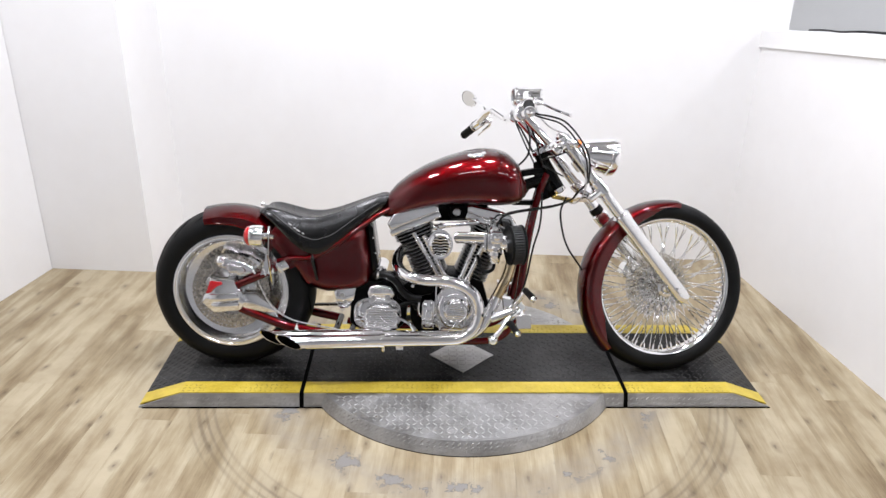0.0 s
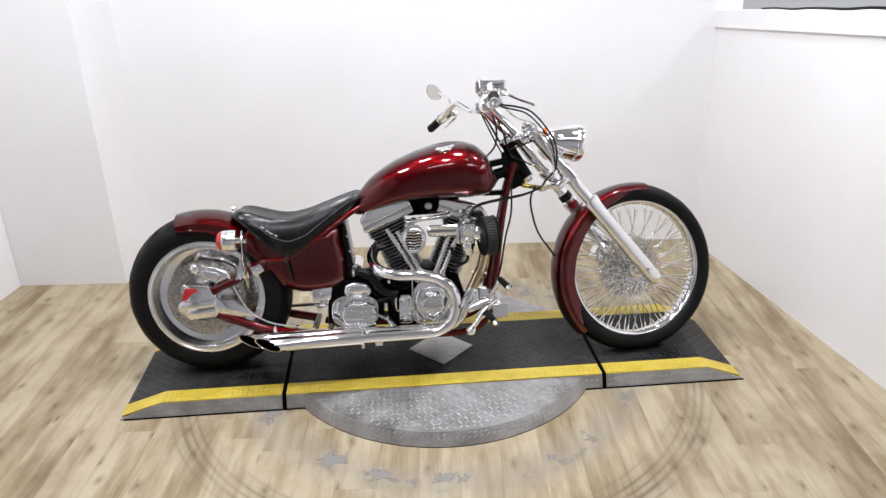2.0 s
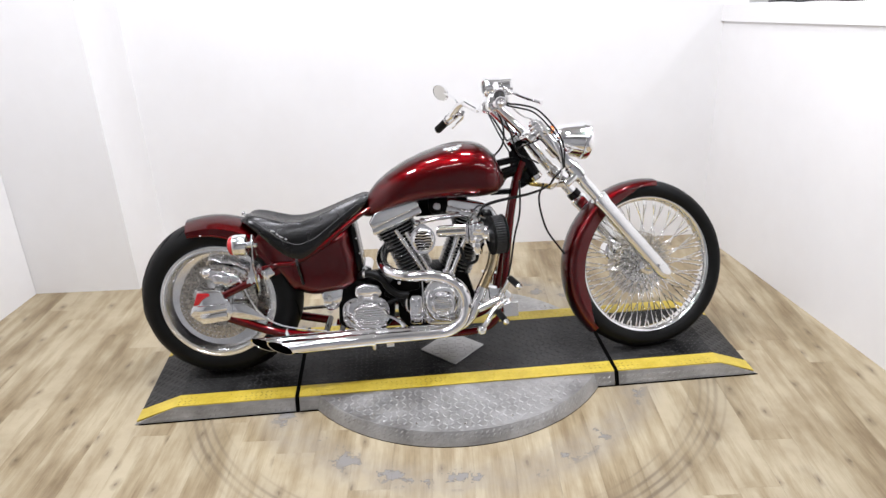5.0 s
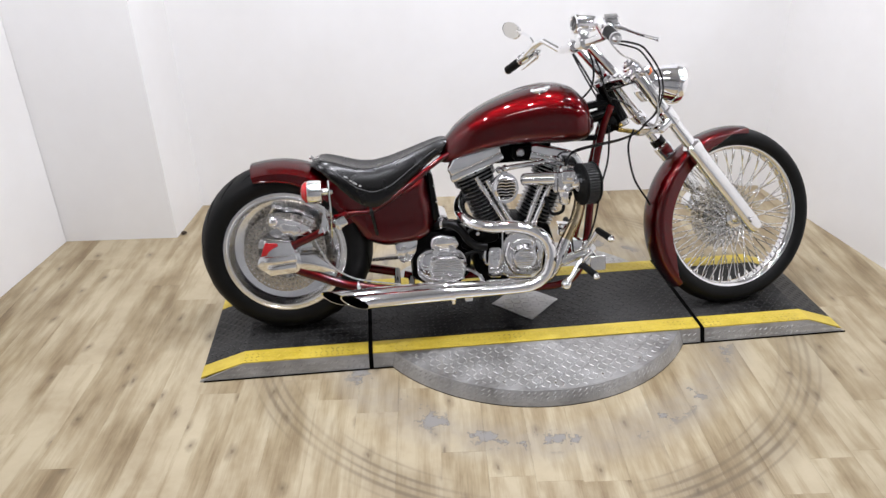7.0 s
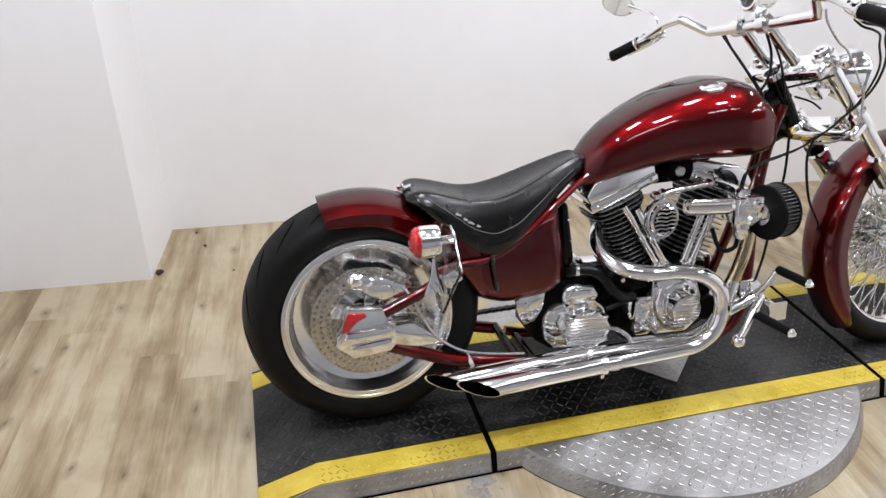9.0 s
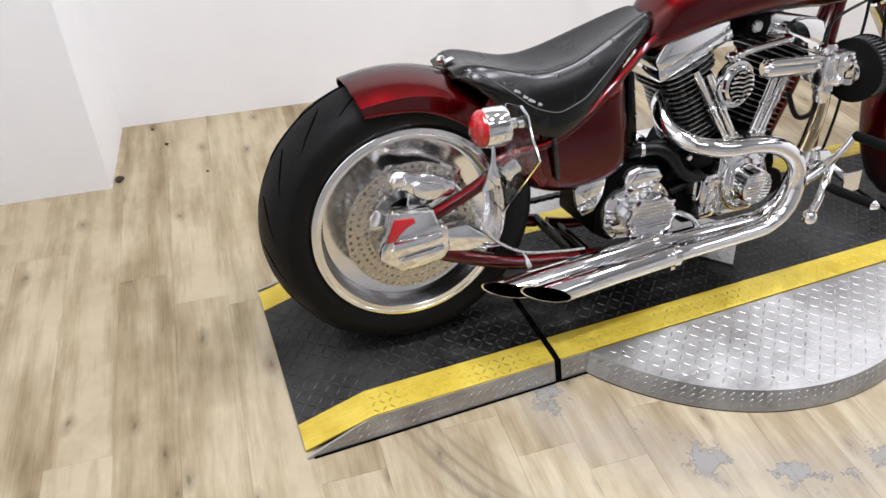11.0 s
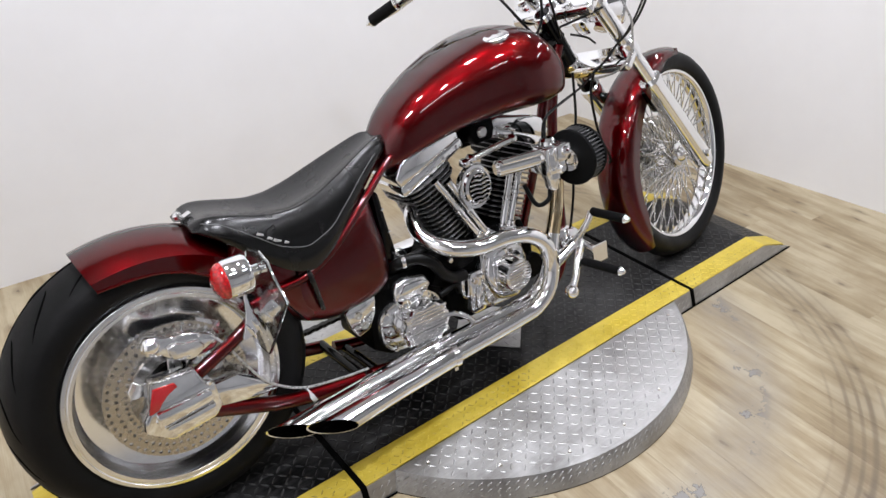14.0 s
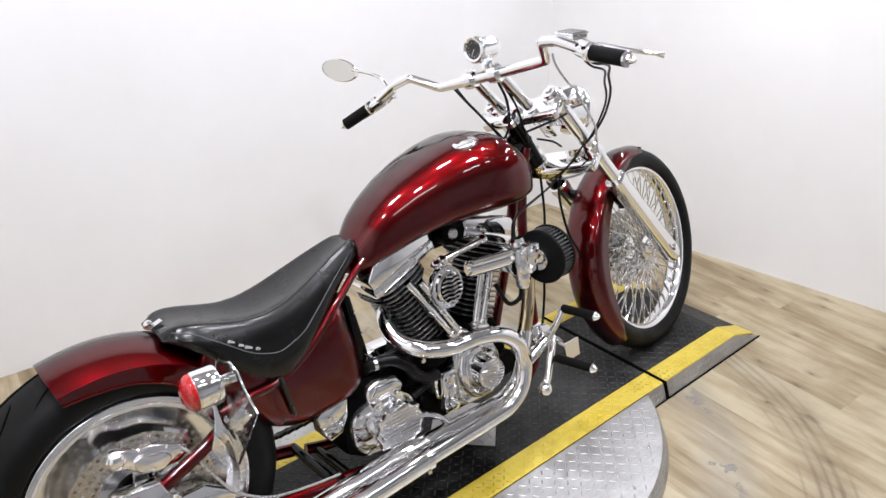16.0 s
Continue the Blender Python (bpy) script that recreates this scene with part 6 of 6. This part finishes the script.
# speedometer on the middle of the bar, facing the rider
GA = STEER @ pose(1.196, 0.0, 1.180, 0, -90, 0)
gauge = add("speedometer", lathe([(0.0, -0.085), (0.026, -0.080), (0.034, -0.066), (0.036, -0.05), (0.036, 0.002), (0.040, 0.004), (0.041, 0.010), (0.039, 0.015), (0.034, 0.018), (0.0275, 0.016), (0.0258, 0.010), (0.0, 0.008)], 40), CHROME, "round chrome speedometer with a dark dial", bar, GA)
add("dial", lathe([(0.0, 0.0105), (0.0262, 0.0105), (0.0262, 0.0085), (0.0, 0.0085)], 36), DIAL, "dark dial", gauge, GA)
for k in range(11):
    a = radians(-40 + 26 * k)
    add("dial_mark", box((0.005, 0.0012, 0.0006), GA @ pose(0, 0, 0.011, 0, 0, math.degrees(a)) @ Matrix.Translation((0.021, 0, 0))), TAG, parent=gauge, smooth=False)
add("pointer", box((0.024, 0.0016, 0.0008), GA @ pose(0, 0, 0.0118, 0, 0, 140) @ Matrix.Translation((0.010, 0, 0))), TAG, parent=gauge, smooth=False)
add("gauge_foot", box((0.05, 0.05, 0.05), STEER @ pose(1.214, 0, 1.128, 0, 8, 0), 0.012, 3), CHROME, parent=gauge)
# mirror on the left end
MI = STEER @ Matrix.Translation((1.112, 0.525, 1.232)) @ Vector((-0.94, -0.33, 0.05)).to_track_quat("Z", "Y").to_matrix().to_4x4() @ pose(0, 0, 0, 0, 0, -22)
mirror = add("mirror", lathe([(0.0, -0.022), (0.020, -0.020), (0.042, -0.010), (0.050, 0.0), (0.050, 0.004), (0.046, 0.006), (0.046, 0.003), (0.0, 0.003)], 48), CHROME, "oval chrome mirror", bar, MI @ Matrix.Diagonal((1.42, 0.74, 1, 1)))
add("mirror_glass", lathe([(0.0, 0.0042), (0.0455, 0.0042), (0.0455, 0.0032), (0.0, 0.0032)], 40), MIRROR, "mirror glass", mirror, MI @ Matrix.Diagonal((1.42, 0.74, 1, 1)))
add("mirror_stem", tube([(1.150, 0.36, 1.118), (1.152, 0.368, 1.150), (1.150, 0.385, 1.176), (1.142, 0.42, 1.197), (1.132, 0.455, 1.212), (1.120, 0.475, 1.224)], 0.006, 10, 6), CHROME, parent=mirror, m=STEER)

# ---- cables
for pts, r in (([(1.195, -0.407, 1.135), (1.225, -0.408, 1.12), (1.27, -0.40, 1.113), (1.325, -0.37, 1.098), (1.366, -0.33, 1.071), (1.407, -0.30, 1.029), (1.443, -0.26, 0.985), (1.471, -0.21, 0.93), (1.485, -0.15, 0.872), (1.49, -0.10, 0.832), (1.46, -0.09, 0.798),
                 (1.44, -0.05, 0.758), (1.361, -0.07, 0.732), (1.214, -0.12, 0.717), (1.145, -0.14, 0.70), (1.115, -0.16, 0.655)], 0.0036),
               ([(1.197, -0.400, 1.130), (1.225, -0.40, 1.112), (1.265, -0.392, 1.102), (1.318, -0.36, 1.086), (1.362, -0.318, 1.055), (1.400, -0.29, 1.015), (1.436, -0.25, 0.975), (1.462, -0.20, 0.922), (1.478, -0.145, 0.866), (1.482, -0.095, 0.824), (1.452, -0.085, 0.790),
                 (1.43, -0.05, 0.750), (1.350, -0.065, 0.724), (1.205, -0.115, 0.708), (1.14, -0.135, 0.69), (1.11, -0.155, 0.650)], 0.0032),
               ([(1.41, -0.08, 0.77), (1.388, -0.085, 0.71), (1.400, -0.085, 0.627), (1.427, -0.080, 0.554), (1.482, -0.065, 0.476), (1.510, -0.030, 0.435)], 0.0042),
               ([(1.222, -0.03, 1.10), (1.250, -0.04, 1.02), (1.246, -0.04, 0.94), (1.20, -0.03, 0.885), (1.17, -0.02, 0.86)], 0.0042),
               ([(1.228, -0.02, 1.11), (1.272, -0.05, 1.01), (1.30, -0.05, 0.92), (1.33, -0.03, 0.88)], 0.0036),
               ([(1.305, -0.095, 0.79), (1.302, -0.10, 0.66), (1.275, -0.11, 0.555), (1.25, -0.12, 0.42), (1.22, -0.13, 0.33)], 0.004),
               ([(1.30, -0.10, 0.90), (1.34, -0.125, 0.885), (1.385, -0.115, 0.86)], 0.0032),
               ([(1.30, -0.06, 0.92), (1.35, -0.12, 0.945), (1.385, -0.15, 0.962)], 0.0036),
               ([(1.20, 0.17, 1.09), (1.24, 0.15, 1.03), (1.28, 0.10, 0.95), (1.32, 0.06, 0.86), (1.25, 0.05, 0.76)], 0.0045),
               ([(1.20, 0.15, 1.09), (1.23, 0.12, 1.02), (1.26, 0.07, 0.95), (1.29, 0.04, 0.89)], 0.0035)):
    add("cable", tube(pts, r, 8, 6), CABLE, "black control cable")
add("brake_line", tube([(1.237, -0.252, 1.150), (1.250, -0.252, 1.115), (1.300, -0.24, 1.066), (1.371, -0.20, 1.035), (1.411, -0.19, 0.987), (1.444, -0.20, 0.921), (1.460, -0.19, 0.881), (1.468, -0.18, 0.83), (1.462, -0.16, 0.791), (1.452, -0.13, 0.763), (1.447, -0.06, 0.741), (1.43, -0.02, 0.74)], 0.0034, 8, 6), HOSE,
    "clear-sheathed braided brake line")


# ---------------------------------------------------------------- floor planks
def planks():
    floor = bpy.data.objects["floor"]
    long, wide, gap = 1.22, 0.152, 0.0003
    bm = box((wide - gap, long - gap, 0.006), None, 0.0002, 1)
    me = bpy.data.meshes.new("plank")
    bm.to_mesh(me)
    bm.free()
    me.materials.append(PLANK)
    turn = pose(0, 0, 0, 0, 0, ROOM_TURN)
    rnd = random.Random(4)
    for i in range(-17, 16):
        off = rnd.random() * long
        for j in range(-3, 2):
            p, way = turn @ Vector((i * wide, j * long + off - 0.3, 0)), turn @ Vector((0, 1, 0))
            # the last row is sawn off where the added grey floor begins
            head, foot = p.y + long / 2, max(p.y - long / 2, PLANK_END)
            if p.y > 2.1 or p.x > 2.05 or head - foot < 0.05:
                continue
            ob = new("plank", me)
            ob.parent = floor
            p += way * ((head + foot) / 2 - p.y)
            ob.matrix_basis = Matrix.Translation((p.x, p.y, -0.003)) @ turn @ Matrix.Diagonal((1, (head - foot) / long, 1, 1))


planks()
